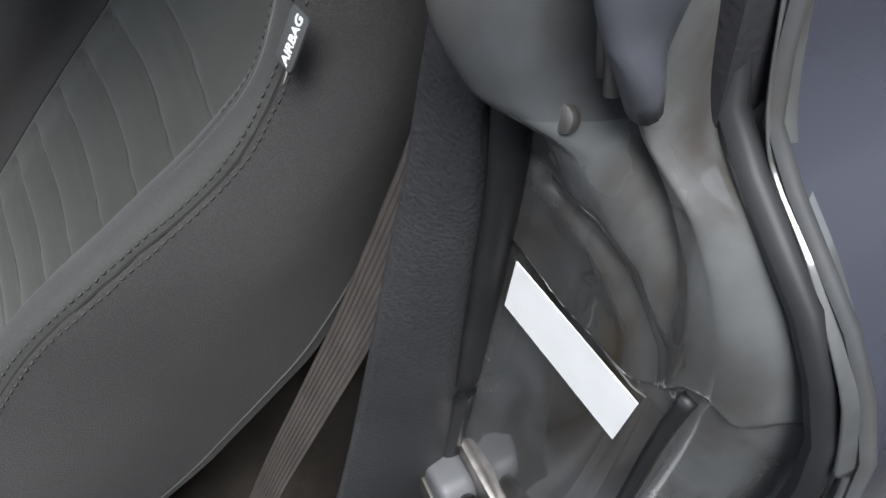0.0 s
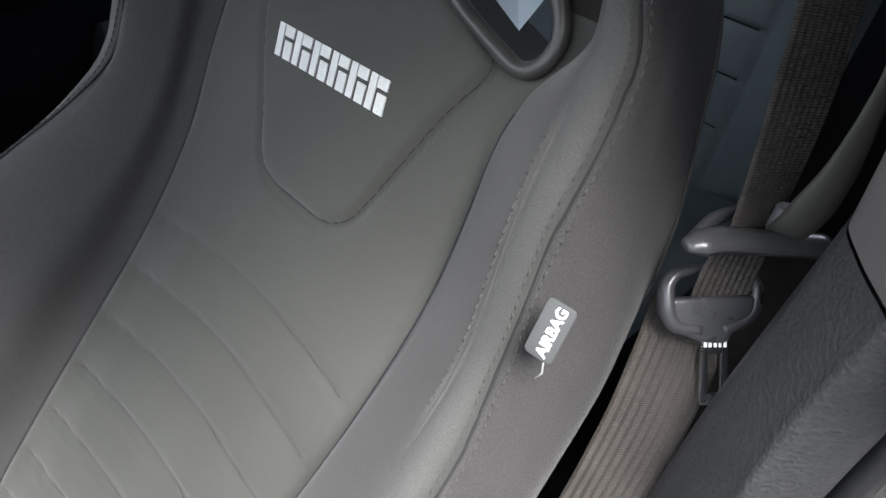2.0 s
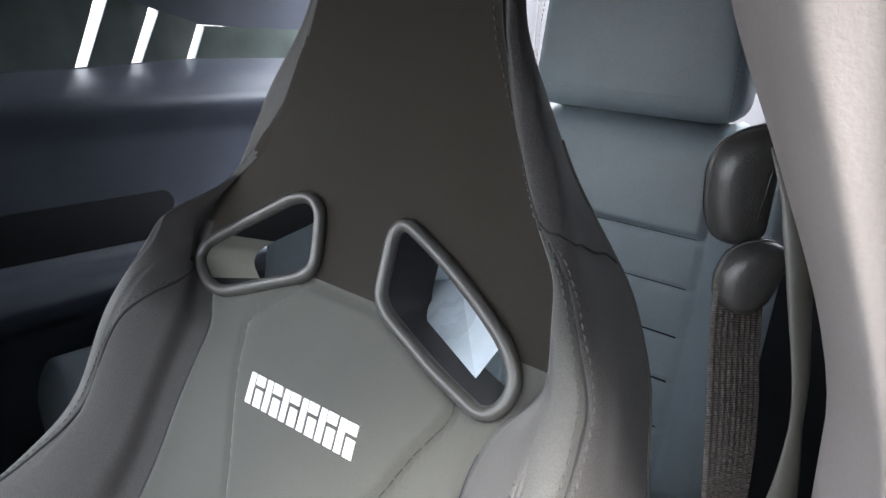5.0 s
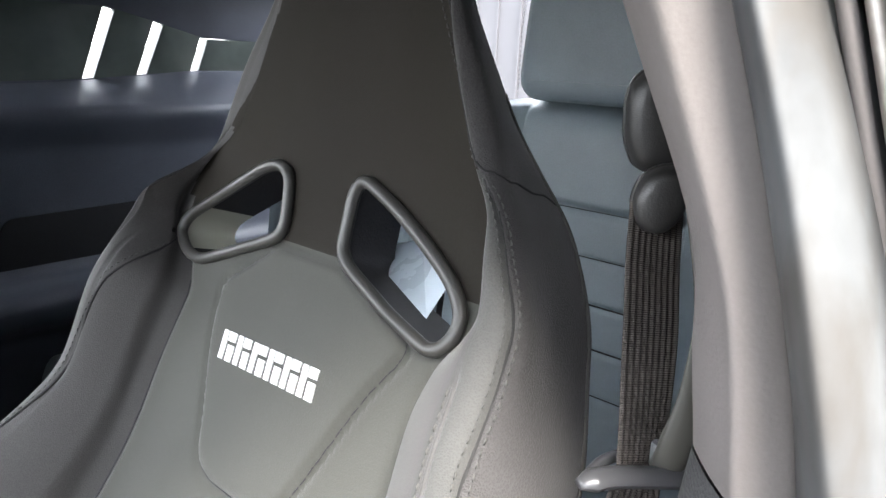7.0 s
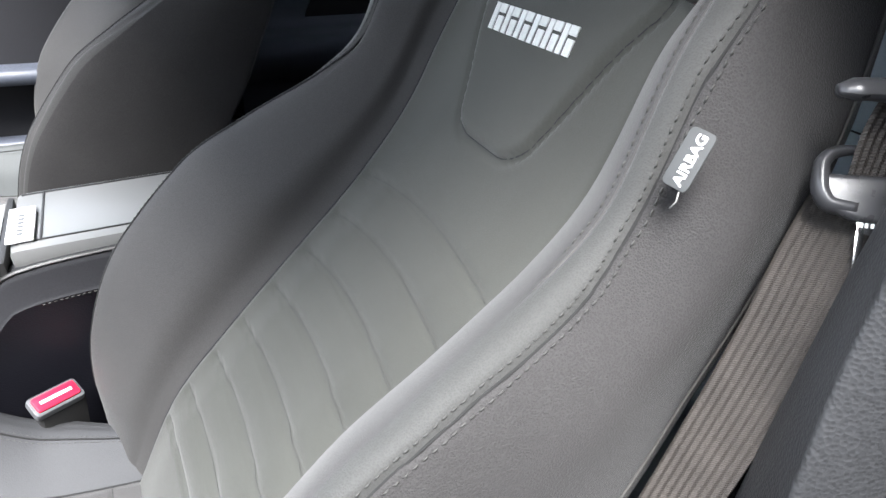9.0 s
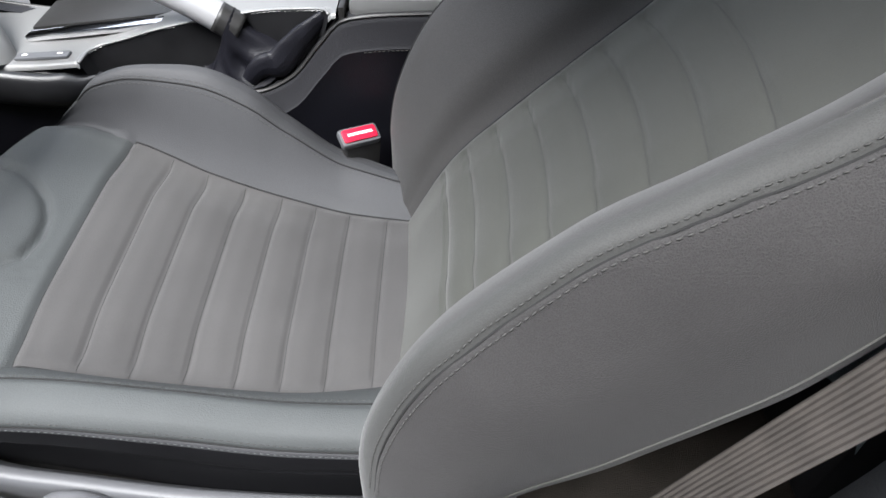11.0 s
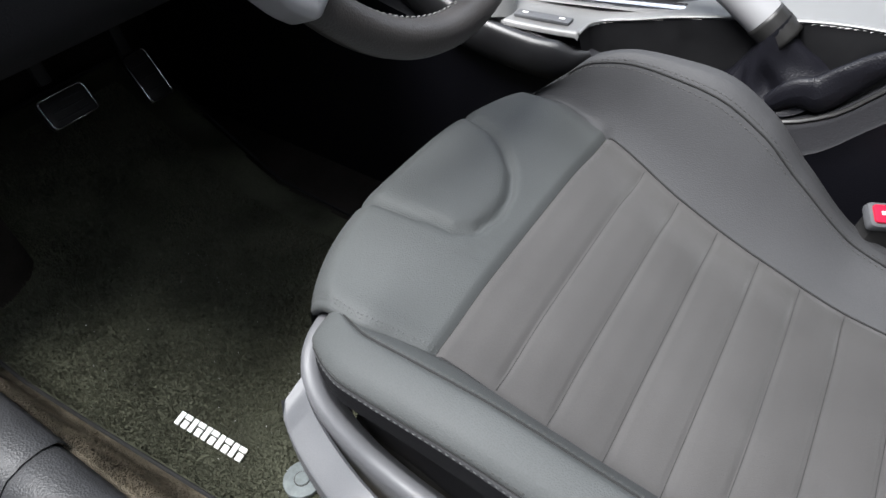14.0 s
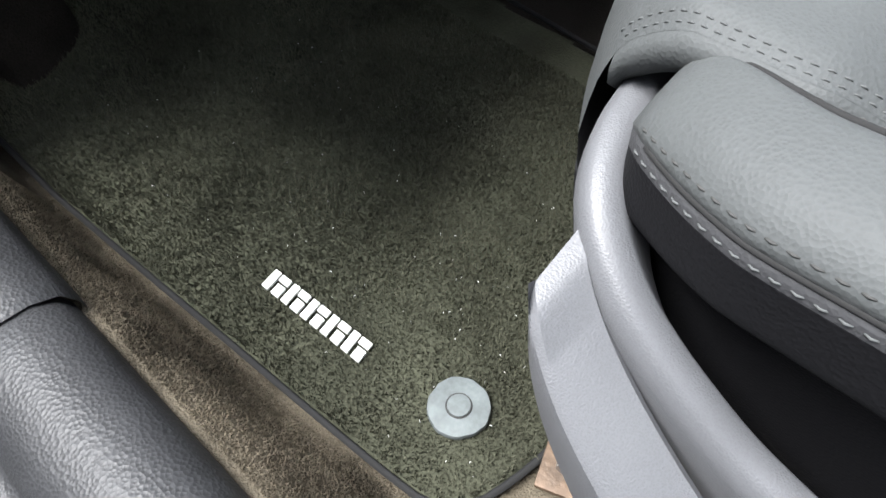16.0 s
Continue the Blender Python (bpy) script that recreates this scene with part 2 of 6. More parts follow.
THREAD = shader("grey_thread", (0.054, 0.053, 0.050), 0.8)
THREAD_DARK = shader("dark_thread", (0.045, 0.045, 0.043), 0.8)
SEAM = shader("seam_shadow_thread", (0.012, 0.012, 0.012), 0.9)
THREAD_MID = shader("leather_thread", (0.078, 0.082, 0.082), 0.8)
THREAD_LIGHT = shader("pale_thread", (0.22, 0.22, 0.21), 0.8)
WHITE_THREAD = shader("white_embroidery", (0.72, 0.73, 0.70), 0.7, grain=(900, 0.25), bump=0.0005)
BLACK = shader("black_plastic", (0.020, 0.0195, 0.019), 0.42, grain=(900, 0.1, "voronoi"), bump=0.0001)
GREY = shader("grey_plastic", (0.104, 0.106, 0.112), 0.46, grain=(1200, 0.08, "voronoi"), stain=(12, 0.05), bump=0.00012)
TRIM = shader("grained_trim", (0.027, 0.0275, 0.029), 0.5, spec=0.45, grain=(430, 0.25, "voronoi"), stain=(14, 0.15), bump=0.0004)
TRIM_SMOOTH = shader("upper_trim", (0.118, 0.107, 0.104), 0.8, spec=0.25, grain=(500, 0.08), stain=(10, 0.08), bump=0.0002, dirt=(20, 0.25, (0.09, 0.08, 0.07)))
WEB = shader("belt_webbing", (0.048, 0.041, 0.036), 0.75, grain=(330, 0.35, "twill"), stain=(30, 0.2), bump=0.0003)
MAT = shader("dark_carpet_mat", (0.050, 0.052, 0.036), 0.95, spec=0.1, grain=(420, 0.45), stain=(10, 0.45), bump=0.0015)
CARPET = shader("worn_brown_carpet", (0.118, 0.100, 0.073), 0.95, spec=0.1, grain=(500, 0.5), stain=(16, 0.45), bump=0.002)
CARPET_DARK = shader("dark_carpet", (0.030, 0.0265, 0.023), 0.95, spec=0.05, grain=(500, 0.5), stain=(12, 0.3), bump=0.002)
SILVER = shader("silver_panel", (0.22, 0.22, 0.216), 0.42, metal=0.3, grain=(900, 0.04), stain=(8, 0.05))
CHROME = shader("chrome", (0.75, 0.75, 0.76), 0.12, metal=1.0)
METAL = shader("dull_metal", (0.35, 0.33, 0.31), 0.4, metal=0.9, stain=(60, 0.3))
RED = shader("red_button", (0.62, 0.015, 0.05), 0.4)
WHITE = shader("white_label", (0.85, 0.85, 0.84), 0.5, stain=(40, 0.03))
PAINT = shader("dark_grey_paint", (0.045, 0.047, 0.06), 0.22, coat=1.0, stain=(5, 0.1))
JAMB = shader("jamb_paint", (0.080, 0.083, 0.083), 0.24, coat=1.0, stain=(13, 0.5), grain=(60, 0.16), dirt=(15, 0.95, (0.034, 0.027, 0.020)))
RUBBER = shader("rubber_seal", (0.015, 0.015, 0.016), 0.5, stain=(20, 0.3))
RUBBER_GLOSS = shader("glossy_rubber", (0.012, 0.012, 0.013), 0.18, stain=(40, 0.3))
SEAL_BLUE = shader("blue_black_seal", (0.085, 0.088, 0.102), 0.32, stain=(20, 0.3))
SLEEVE_LIT = shader("lit_sleeve_wall", (0.42, 0.42, 0.35), 0.45, stain=(9, 0.06))
LIT_BEYOND = shader("lit_beyond_blue", (0.66, 0.74, 0.80), 0.3, stain=(9, 0.08))
PILE = shader("carpet_pile", (0.078, 0.079, 0.056), 0.95, spec=0.1, grain=(90, 0.2), stain=(7, 0.5))
ROLL = shader("satin_black_console", (0.014, 0.014, 0.015), 0.36, stain=(30, 0.2))
BOOT = shader("black_boot_leather", (0.007, 0.007, 0.010), 0.42, spec=0.3, grain=(500, 0.1, "voronoi"), bump=0.0003)
WHEEL = shader("wheel_leather", (0.050, 0.046, 0.044), 0.42, grain=(600, 0.1, "voronoi"), stain=(20, 0.2), bump=0.0002)
FLANGE = shader("pillar_flange", (0.064, 0.067, 0.070), 0.55, spec=0.3, stain=(14, 0.35), grain=(80, 0.12), dirt=(24, 0.7, (0.040, 0.035, 0.030)))
SPOKE = shader("spoke_silver", (0.42, 0.42, 0.43), 0.40, metal=0.25)
DOT = shader("mat_clip_grey", (0.120, 0.136, 0.136), 0.7, grain=(300, 0.25), stain=(60, 0.25))
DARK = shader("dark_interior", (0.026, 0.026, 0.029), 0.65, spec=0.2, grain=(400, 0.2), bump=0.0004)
QUARTER = shader("blue_black_trim", (0.075, 0.083, 0.105), 0.42, grain=(500, 0.15, "voronoi"), stain=(6, 0.15), bump=0.0003)
BLADE = shader("louvre_glass", (0.10, 0.12, 0.11), 0.15, stain=(9, 0.2))
LATCHED = shader("latch_plastic", (0.045, 0.045, 0.048), 0.3, stain=(60, 0.1))
BEZEL = shader("satin_bezel", (0.040, 0.039, 0.036), 0.40, grain=(900, 0.1, "voronoi"), bump=0.00008)
ARM = shader("olive_grey_plastic", (0.046, 0.044, 0.038), 0.45, stain=(20, 0.06))
REAR = shader("rear_leatherette", (0.225, 0.27, 0.295), 0.42, grain=(600, 0.08, "voronoi"), stain=(8, 0.1), bump=0.0002)
GLASS = bpy.data.materials.new("window_glass")
GLASS.use_nodes = True
GLASS.node_tree.nodes["Principled BSDF"].inputs["Transmission Weight"].default_value = 1.0
GLASS.node_tree.nodes["Principled BSDF"].inputs["Roughness"].default_value = 0.0
GLASS.node_tree.nodes["Principled BSDF"].inputs["IOR"].default_value = 1.02
GLASS.node_tree.nodes["Principled BSDF"].inputs["Base Color"].default_value = (0.7, 0.74, 0.74, 1)
TAGGED = shader("tag_grey", (0.06, 0.062, 0.062), 0.6, grain=(900, 0.1))
ASPHALT = shader("asphalt", (0.06, 0.06, 0.06), 0.9, grain=(60, 0.4), stain=(0.6, 0.2), bump=0.004)
SIDING = shader("far_siding", (0.055, 0.056, 0.064), 0.8, stain=(1.5, 0.1))

# ---------------------------------------------------------------- the front seat
SEAT_Y = -0.022


def back_surface():
    """The seat back as rows of points: stations up the back, points round the front from one rear edge to the other."""
    cx = [(-0.05, 0.21), (-0.03, 0.25), (0.03, 0.37), (0.10, 0.45), (0.165, 0.516), (0.26, 0.606), (0.333, 0.69), (0.385, 0.79),
          (0.434, 0.872), (0.458, 0.95), (0.47, 1.03), (0.478, 1.10), (0.487, 1.17), (0.505, 1.215)]
    c = path3(cx, 240)
    for _ in range(3):
        c[1:-1] = (c[:-2] + 2 * c[1:-1] + c[2:]) / 4
    s = np.r_[0, np.cumsum(np.linalg.norm(np.diff(c, axis=0), axis=1))]
    t = np.gradient(c, axis=0)
    k = np.ones(25) / 25
    t = np.stack([np.convolve(np.pad(t[:, j], 12, mode="edge"), k, "valid") for j in (0, 1)], 1)
    t /= np.linalg.norm(t, axis=1)[:, None]
    n = np.stack([-t[:, 1], t[:, 0]], 1)
    z = c[:, 1]
    crest_out = pchip([0.2, 0.30, 0.45, 0.50, 0.55, 0.60, 0.65, 0.72, 0.80], [0.024, 0.026, 0.022, 0.020, 0.016, 0.010, 0.005, 0.002, 0.0])(z)
    crest_w = pchip([0.2, 0.30, 0.45, 0.55, 0.62, 0.70, 0.78, 0.86, 0.92, 0.97, 1.03, 1.09, 1.16, 1.22], [0.255, 0.262, 0.262, 0.258, 0.252, 0.247, 0.243, 0.235, 0.205, 0.172, 0.135, 0.102, 0.085, 0.055])(z)
    crest_n = pchip([0.2, 0.28, 0.37, 0.45, 0.52, 0.58, 0.65, 0.72, 0.80, 0.88, 0.95, 1.03, 1.10, 1.22], [0.0, 0.035, 0.075, 0.105, 0.108, 0.092, 0.066, 0.053, 0.058, 0.055, 0.036, 0.018, 0.008, -0.004])(z)
    rear_w = pchip([0.2, 0.30, 0.45, 0.60, 0.72, 0.80, 0.87, 0.92, 0.97, 1.03, 1.09, 1.16, 1.22], [0.235, 0.252, 0.260, 0.262, 0.262, 0.262, 0.248, 0.224, 0.19, 0.155, 0.122, 0.10, 0.055])(z)
    rear_n = pchip([0.2, 0.35, 0.45, 0.54, 0.60, 0.66, 0.72, 0.80, 0.95, 1.05, 1.22], [-0.05, -0.085, -0.10, -0.10, -0.085, -0.062, -0.05, -0.046, -0.030, -0.022, -0.02])(z)
    ins_out = pchip([0.2, 0.28, 0.40, 0.50, 0.60, 0.70, 0.76, 0.80, 0.825, 0.87, 0.93, 0.97, 1.05, 1.22], [0.140, 0.137, 0.140, 0.142, 0.148, 0.149, 0.148, 0.146, 0.150, 0.176, 0.170, 0.140, 0.10, 0.07])(z)
    ins_in = pchip([0.2, 0.28, 0.40, 0.50, 0.60, 0.73, 0.80, 0.83, 0.87, 0.93, 0.97, 1.05, 1.22], [0.140, 0.137, 0.140, 0.142, 0.151, 0.170, 0.165, 0.185, 0.220, 0.190, 0.140, 0.10, 0.07])(z)
    return c, n, s, z, (ins_in, ins_out), crest_w, crest_n, rear_w, rear_n, crest_out


LOGO_PAD = rounded([(0.115, 0.825), (0.097, 0.784), (0.074, 0.735), (0.056, 0.697), (0.036, 0.687), (-0.036, 0.687), (-0.058, 0.699), (-0.083, 0.753),
                    (-0.101, 0.795), (-0.122, 0.832), (-0.03, 0.868), (0.06, 0.868)], 0.012)
WIN_OUT = rounded([(-0.028, 0.941), (-0.072, 0.922), (-0.112, 0.900), (-0.143, 0.880), (-0.159, 0.860), (-0.156, 0.843), (-0.143, 0.834), (-0.090, 0.848), (-0.034, 0.869), (-0.021, 0.880), (-0.019, 0.928)], 0.012, 4)
WIN_IN = rounded([(0.082, 0.938), (0.067, 0.930), (0.057, 0.880), (0.068, 0.871), (0.162, 0.833), (0.190, 0.836), (0.217, 0.851), (0.214, 0.864), (0.196, 0.877), (0.105, 0.932)], 0.012, 4)
PLEATS = [0.624, 0.585, 0.549, 0.512, 0.474, 0.438, 0.402, 0.366]


def section_curve(ctl, u):
    """A smooth run through the section's control points, at the parameters u."""
    p = np.vstack([2 * ctl[:1] - ctl[1:2], ctl, [(-ctl[-2, 0], ctl[-2, 1])]])
    k = np.minimum(u.astype(int), len(ctl) - 2)
    w = (u - k)[:, None]
    p0, p1, p2, p3 = p[k], p[k + 1], p[k + 2], p[k + 3]
    return 0.5 * (2 * p1 + (p2 - p0) * w + (2 * p0 - 5 * p1 + 4 * p2 - p3) * w**2 + (3 * p1 - p0 - 3 * p2 + p3) * w**3)


def back_grid():
    c, n, s, z, both, cw, cn, rw, rn, wide = back_surface()
    counts = [5, 4, 3, 14, 14, 14, 14, 10, 20, 20]
    u = np.concatenate([np.linspace(k, k + 1, m, endpoint=False) for k, m in enumerate(counts)] + [[len(counts)]])
    # the head is fuller on the inner side
    wing = pchip([0.2, 0.88, 0.92, 0.95, 0.985, 1.03, 1.09, 1.22], [0, 0, 0.003, 0.010, 0.020, 0.027, 0.023, 0.015])(z)
    halves = []
    for outer in (1, 0):
        half = np.zeros((len(c), len(u), 2))
        for i in range(len(c)):
            w, r = (cw[i] + wide[i], rw[i] + wide[i] * 0.8) if outer else (cw[i] - 0.004, rw[i] - 0.004)
            iw = both[outer][i]
            if not outer:
                w, r, iw = w + wing[i], r + 0.5 * wing[i], iw + 0.7 * wing[i]
            cr = cn[i] * (1 if outer else 1 - 0.85 * float(smooth((z[i] - 0.87) / 0.08)))
            r -= (0.015 * float(smooth((z[i] - 0.76) / 0.1)) + 0.014 * float(smooth((z[i] - 0.93) / 0.08))) * outer
            low = 1 if outer else 1 - 0.45 * math.exp(-((z[i] - 0.858) / 0.03) ** 2)
            k = min(1, max(cr, 0) / 0.05)
            sh = float(smooth((z[i] - 0.52) / 0.10)) * k
            w0, c0 = (w + 0.001 * sh, cr - 0.004 * sh - 0.014 * (1 - sh) * k) if outer else (w, cr)
            half[i] = section_curve(np.array([(0.0, rn[i] - 0.045), (r * 0.6, rn[i] - 0.04), (r - 0.012, rn[i] - 0.016), (r, rn[i]), (max(r, w) + (0.007 * k + 0.010 * outer * k) * (1 - float(smooth((z[i] - 0.70) / 0.14))), lin(rn[i], cr, 0.55)),
                (w0, c0), (max(w - 0.028, lin(w, iw, 0.40)), (cr + 0.009 * k) * low), (lin(w, iw, 0.78), lin(0.004, cr * low, 0.52)), (iw, 0.004), (iw * 0.5, 0.004), (0.0, 0.003)]), u)
        halves.append(half)
    out = np.concatenate([halves[0] * (-1, 1), halves[1][:, -2::-1]], 1)
    uu = np.concatenate([u, (2 * len(counts) - u)[-2::-1]])
    return c, n, z, out, uu


# where the double seam of the outer bolster runs round the section, by station height
crest_seam = pchip([0.30, 0.44, 0.50, 0.54, 0.58, 0.62, 0.653, 0.70, 0.757, 0.82, 0.90, 0.93, 0.95, 0.963, 1.0], [5.22, 5.27, 5.36, 5.37, 5.25, 5.15, 5.15, 5.32, 5.36, 5.29, 5.34, 5.48, 5.72, 6.0, 6.0])
# the head's side seam above the yoke
head_seam = pchip([0.955, 0.963, 0.99, 1.017, 1.05, 1.08, 1.22], [6.0, 6.0, 6.55, 7.1, 7.7, 8.05, 8.2])
yoke_line = pchip([0.880, 0.900, 0.922, 0.945, 0.957, 0.963], [7.9, 7.75, 7.55, 7.3, 6.7, 6.0])


def build_back(seat):
    c, n, z, sec, u = back_grid()
    y, d = sec[..., 0].copy(), sec[..., 1].copy()
    zz = np.repeat(z[:, None], y.shape[1], 1)
    K = 20
    um = np.minimum(u, K - u)[None, :] * np.ones_like(y)
    # stitched grooves at the crest and the insert's edge
    groove = lambda at, w, depth: -depth * np.exp(-(((um - at)) / w) ** 2)
    fade = smooth((z[:, None] - 0.26) / 0.06)
    d += groove(crest_seam(z)[:, None], 0.05, 0.0040) * fade * smooth((0.966 - z[:, None]) / 0.006) + groove(6.0, 0.045, 0.0030) * smooth((z[:, None] - 0.62) / 0.08) * smooth((0.84 - z[:, None]) / 0.02) + groove(8.0, 0.10, 0.005) * smooth((0.90 - z[:, None]) / 0.06)
    flat = um > 7.95
    rim = smooth((um - 8.0) / 0.35)
    # pleats across the lower insert
    for zp in PLEATS:
        line = zp - 0.6 * y**2
        d += np.where(flat, -0.0046 * rim * np.exp(-((zz - line) / 0.0024) ** 2), 0)
        d += np.where(flat, 0.0024 * rim * np.exp(-((zz - line - 0.017) / 0.011) ** 2) * smooth((0.62 - zz) / 0.02), 0)
    # raised logo pad
    sd = inside(y, zz, LOGO_PAD)
    d += np.where(flat, 0.0048 * smooth((sd + 0.002) / 0.007) - 0.0046 * np.exp(-((sd + 0.002) / 0.0026) ** 2), 0)
    g = np.stack([c[:, 0:1] + n[:, 0:1] * d, y, c[:, 1:2] + n[:, 1:2] * d], -1)
    gz = g[..., 2]
    hole = np.maximum(inside(y, zz, WIN_OUT), inside(y, zz, WIN_IN))
    hf = (hole[:-1, :-1] + hole[1:, 1:]) / 2 < 0.001
    wide_hole = (hole[:-1, :-1] + hole[1:, 1:]) / 2 < -0.035
    col = (u[:-1] + u[1:]) / 2
    zf = z[:-1][:, None] * np.ones(len(col))[None, :]
    cc = col[None, :] * np.ones_like(zf)
    cm = np.minimum(cc, 20 - cc)
    head = ((zf > 0.963) & (cm > head_seam(zf))) | ((zf <= 0.963) & (zf > 0.885) & (cm > yoke_line(zf)))
    seam_at = np.where(zf > 0.963, head_seam(zf), crest_seam(zf))
    low = ~head
    bands = {"rear_shell": (cm < 3) & wide_hole, "side_panel": (cc < 10) & (cm > 3) & (cm < seam_at), "inner_side_panel": low & (cc > 15) & (cm > 3),
             "crest_strip": low & (cc < 10) & (cm > seam_at) & (cm < 6), "bolster": low & (cc < 8) & (cm > np.maximum(6, seam_at)), "inner_bolster": low & (cc > 12) & (cc < 15)}
    mats = {"rear_shell": CLOTH, "side_panel": CLOTH, "inner_side_panel": CLOTH, "crest_strip": STRIP, "bolster": KNIT, "inner_bolster": KNIT}
    for name, band in bands.items():
        sheet_object(name, g, mats[name], seat, keep=hf & band)
    mid = (col > 8) & (col < 12)
    sheet_object("back_insert", g, SUEDE, seat, "grey-green suede back insert with pleats", keep=hf & mid[None, :] & ~head & (zf < 0.872))
    sheet_object("headrest_panel", g, HEAD_SHADED, seat, keep=hf & ((mid[None, :] & (zf >= 0.872)) | head))
    nrm = np.cross(np.gradient(g, axis=0), np.gradient(g, axis=1))
    nrm /= np.linalg.norm(nrm, axis=2)[..., None] + 1e-12
    return g, nrm, z, u, c, n


seat = thing("sports_seat", "charcoal cloth and suede bucket sports seat with side bolsters", "car seat", (0, SEAT_Y, 0))
BG, BN, BZ, BU, BC, BNN = build_back(seat)


def window_bezel(poly, olive):
    loop = np.array(poly + poly[:1])
    s = np.r_[0, np.cumsum(np.linalg.norm(np.diff(loop, axis=0), axis=1))]
    q = np.linspace(0, s[-1], 97)[:-1]
    yz = np.stack([np.interp(q, s, loop[:, k]) for k in (0, 1)], 1)
    for _ in range(3):
        yz = (np.roll(yz, 1, 0) + 2 * yz + np.roll(yz, -1, 0)) / 4
    poly = [tuple(v) for v in yz]
    pts = np.array([(np.interp(zq, BZ, BC[:, 0]) + np.interp(zq, BZ, BNN[:, 0]) * 0.007, y, zq + np.interp(zq, BZ, BNN[:, 1]) * 0.007) for y, zq in yz])
    up = np.array((-0.93, 0, 0.36))
    bez = tube("window_bezel", pts, 0.0057, BEZEL, seat, "satin black plastic window bezel", n=12, up=up, loop=True)
    # the moulded sleeve through the back
    mid = pts.mean(0)
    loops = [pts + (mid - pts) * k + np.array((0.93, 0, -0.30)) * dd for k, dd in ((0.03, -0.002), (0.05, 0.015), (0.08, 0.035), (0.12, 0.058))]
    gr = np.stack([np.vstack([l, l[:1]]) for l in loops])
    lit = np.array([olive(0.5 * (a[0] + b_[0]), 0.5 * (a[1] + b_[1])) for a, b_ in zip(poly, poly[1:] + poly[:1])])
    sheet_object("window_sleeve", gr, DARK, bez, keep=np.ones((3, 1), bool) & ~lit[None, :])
    # light on this end wall is put into a paler olive colour
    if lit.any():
        sheet_object("sleeve_end", gr, SLEEVE_LIT, bez, "olive plastic end of the opening, coloured pale as if lit", keep=np.ones((3, 1), bool) & lit[None, :])


    return bez


opening = window_bezel(WIN_OUT, lambda y, z: False)
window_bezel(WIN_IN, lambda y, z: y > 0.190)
# an added pale sheet imitates the lit rear cushion beyond the outer opening, sloping down towards the door
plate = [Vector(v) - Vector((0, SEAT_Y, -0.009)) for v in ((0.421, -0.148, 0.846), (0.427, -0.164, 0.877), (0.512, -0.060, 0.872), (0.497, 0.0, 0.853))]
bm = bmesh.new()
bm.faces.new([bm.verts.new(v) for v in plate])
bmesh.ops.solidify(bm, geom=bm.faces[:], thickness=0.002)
part("lit_beyond_sheet", bm, LIT_BEYOND, opening, "added pale blue-grey sheet for the lit rear cushion beyond", flat=True)


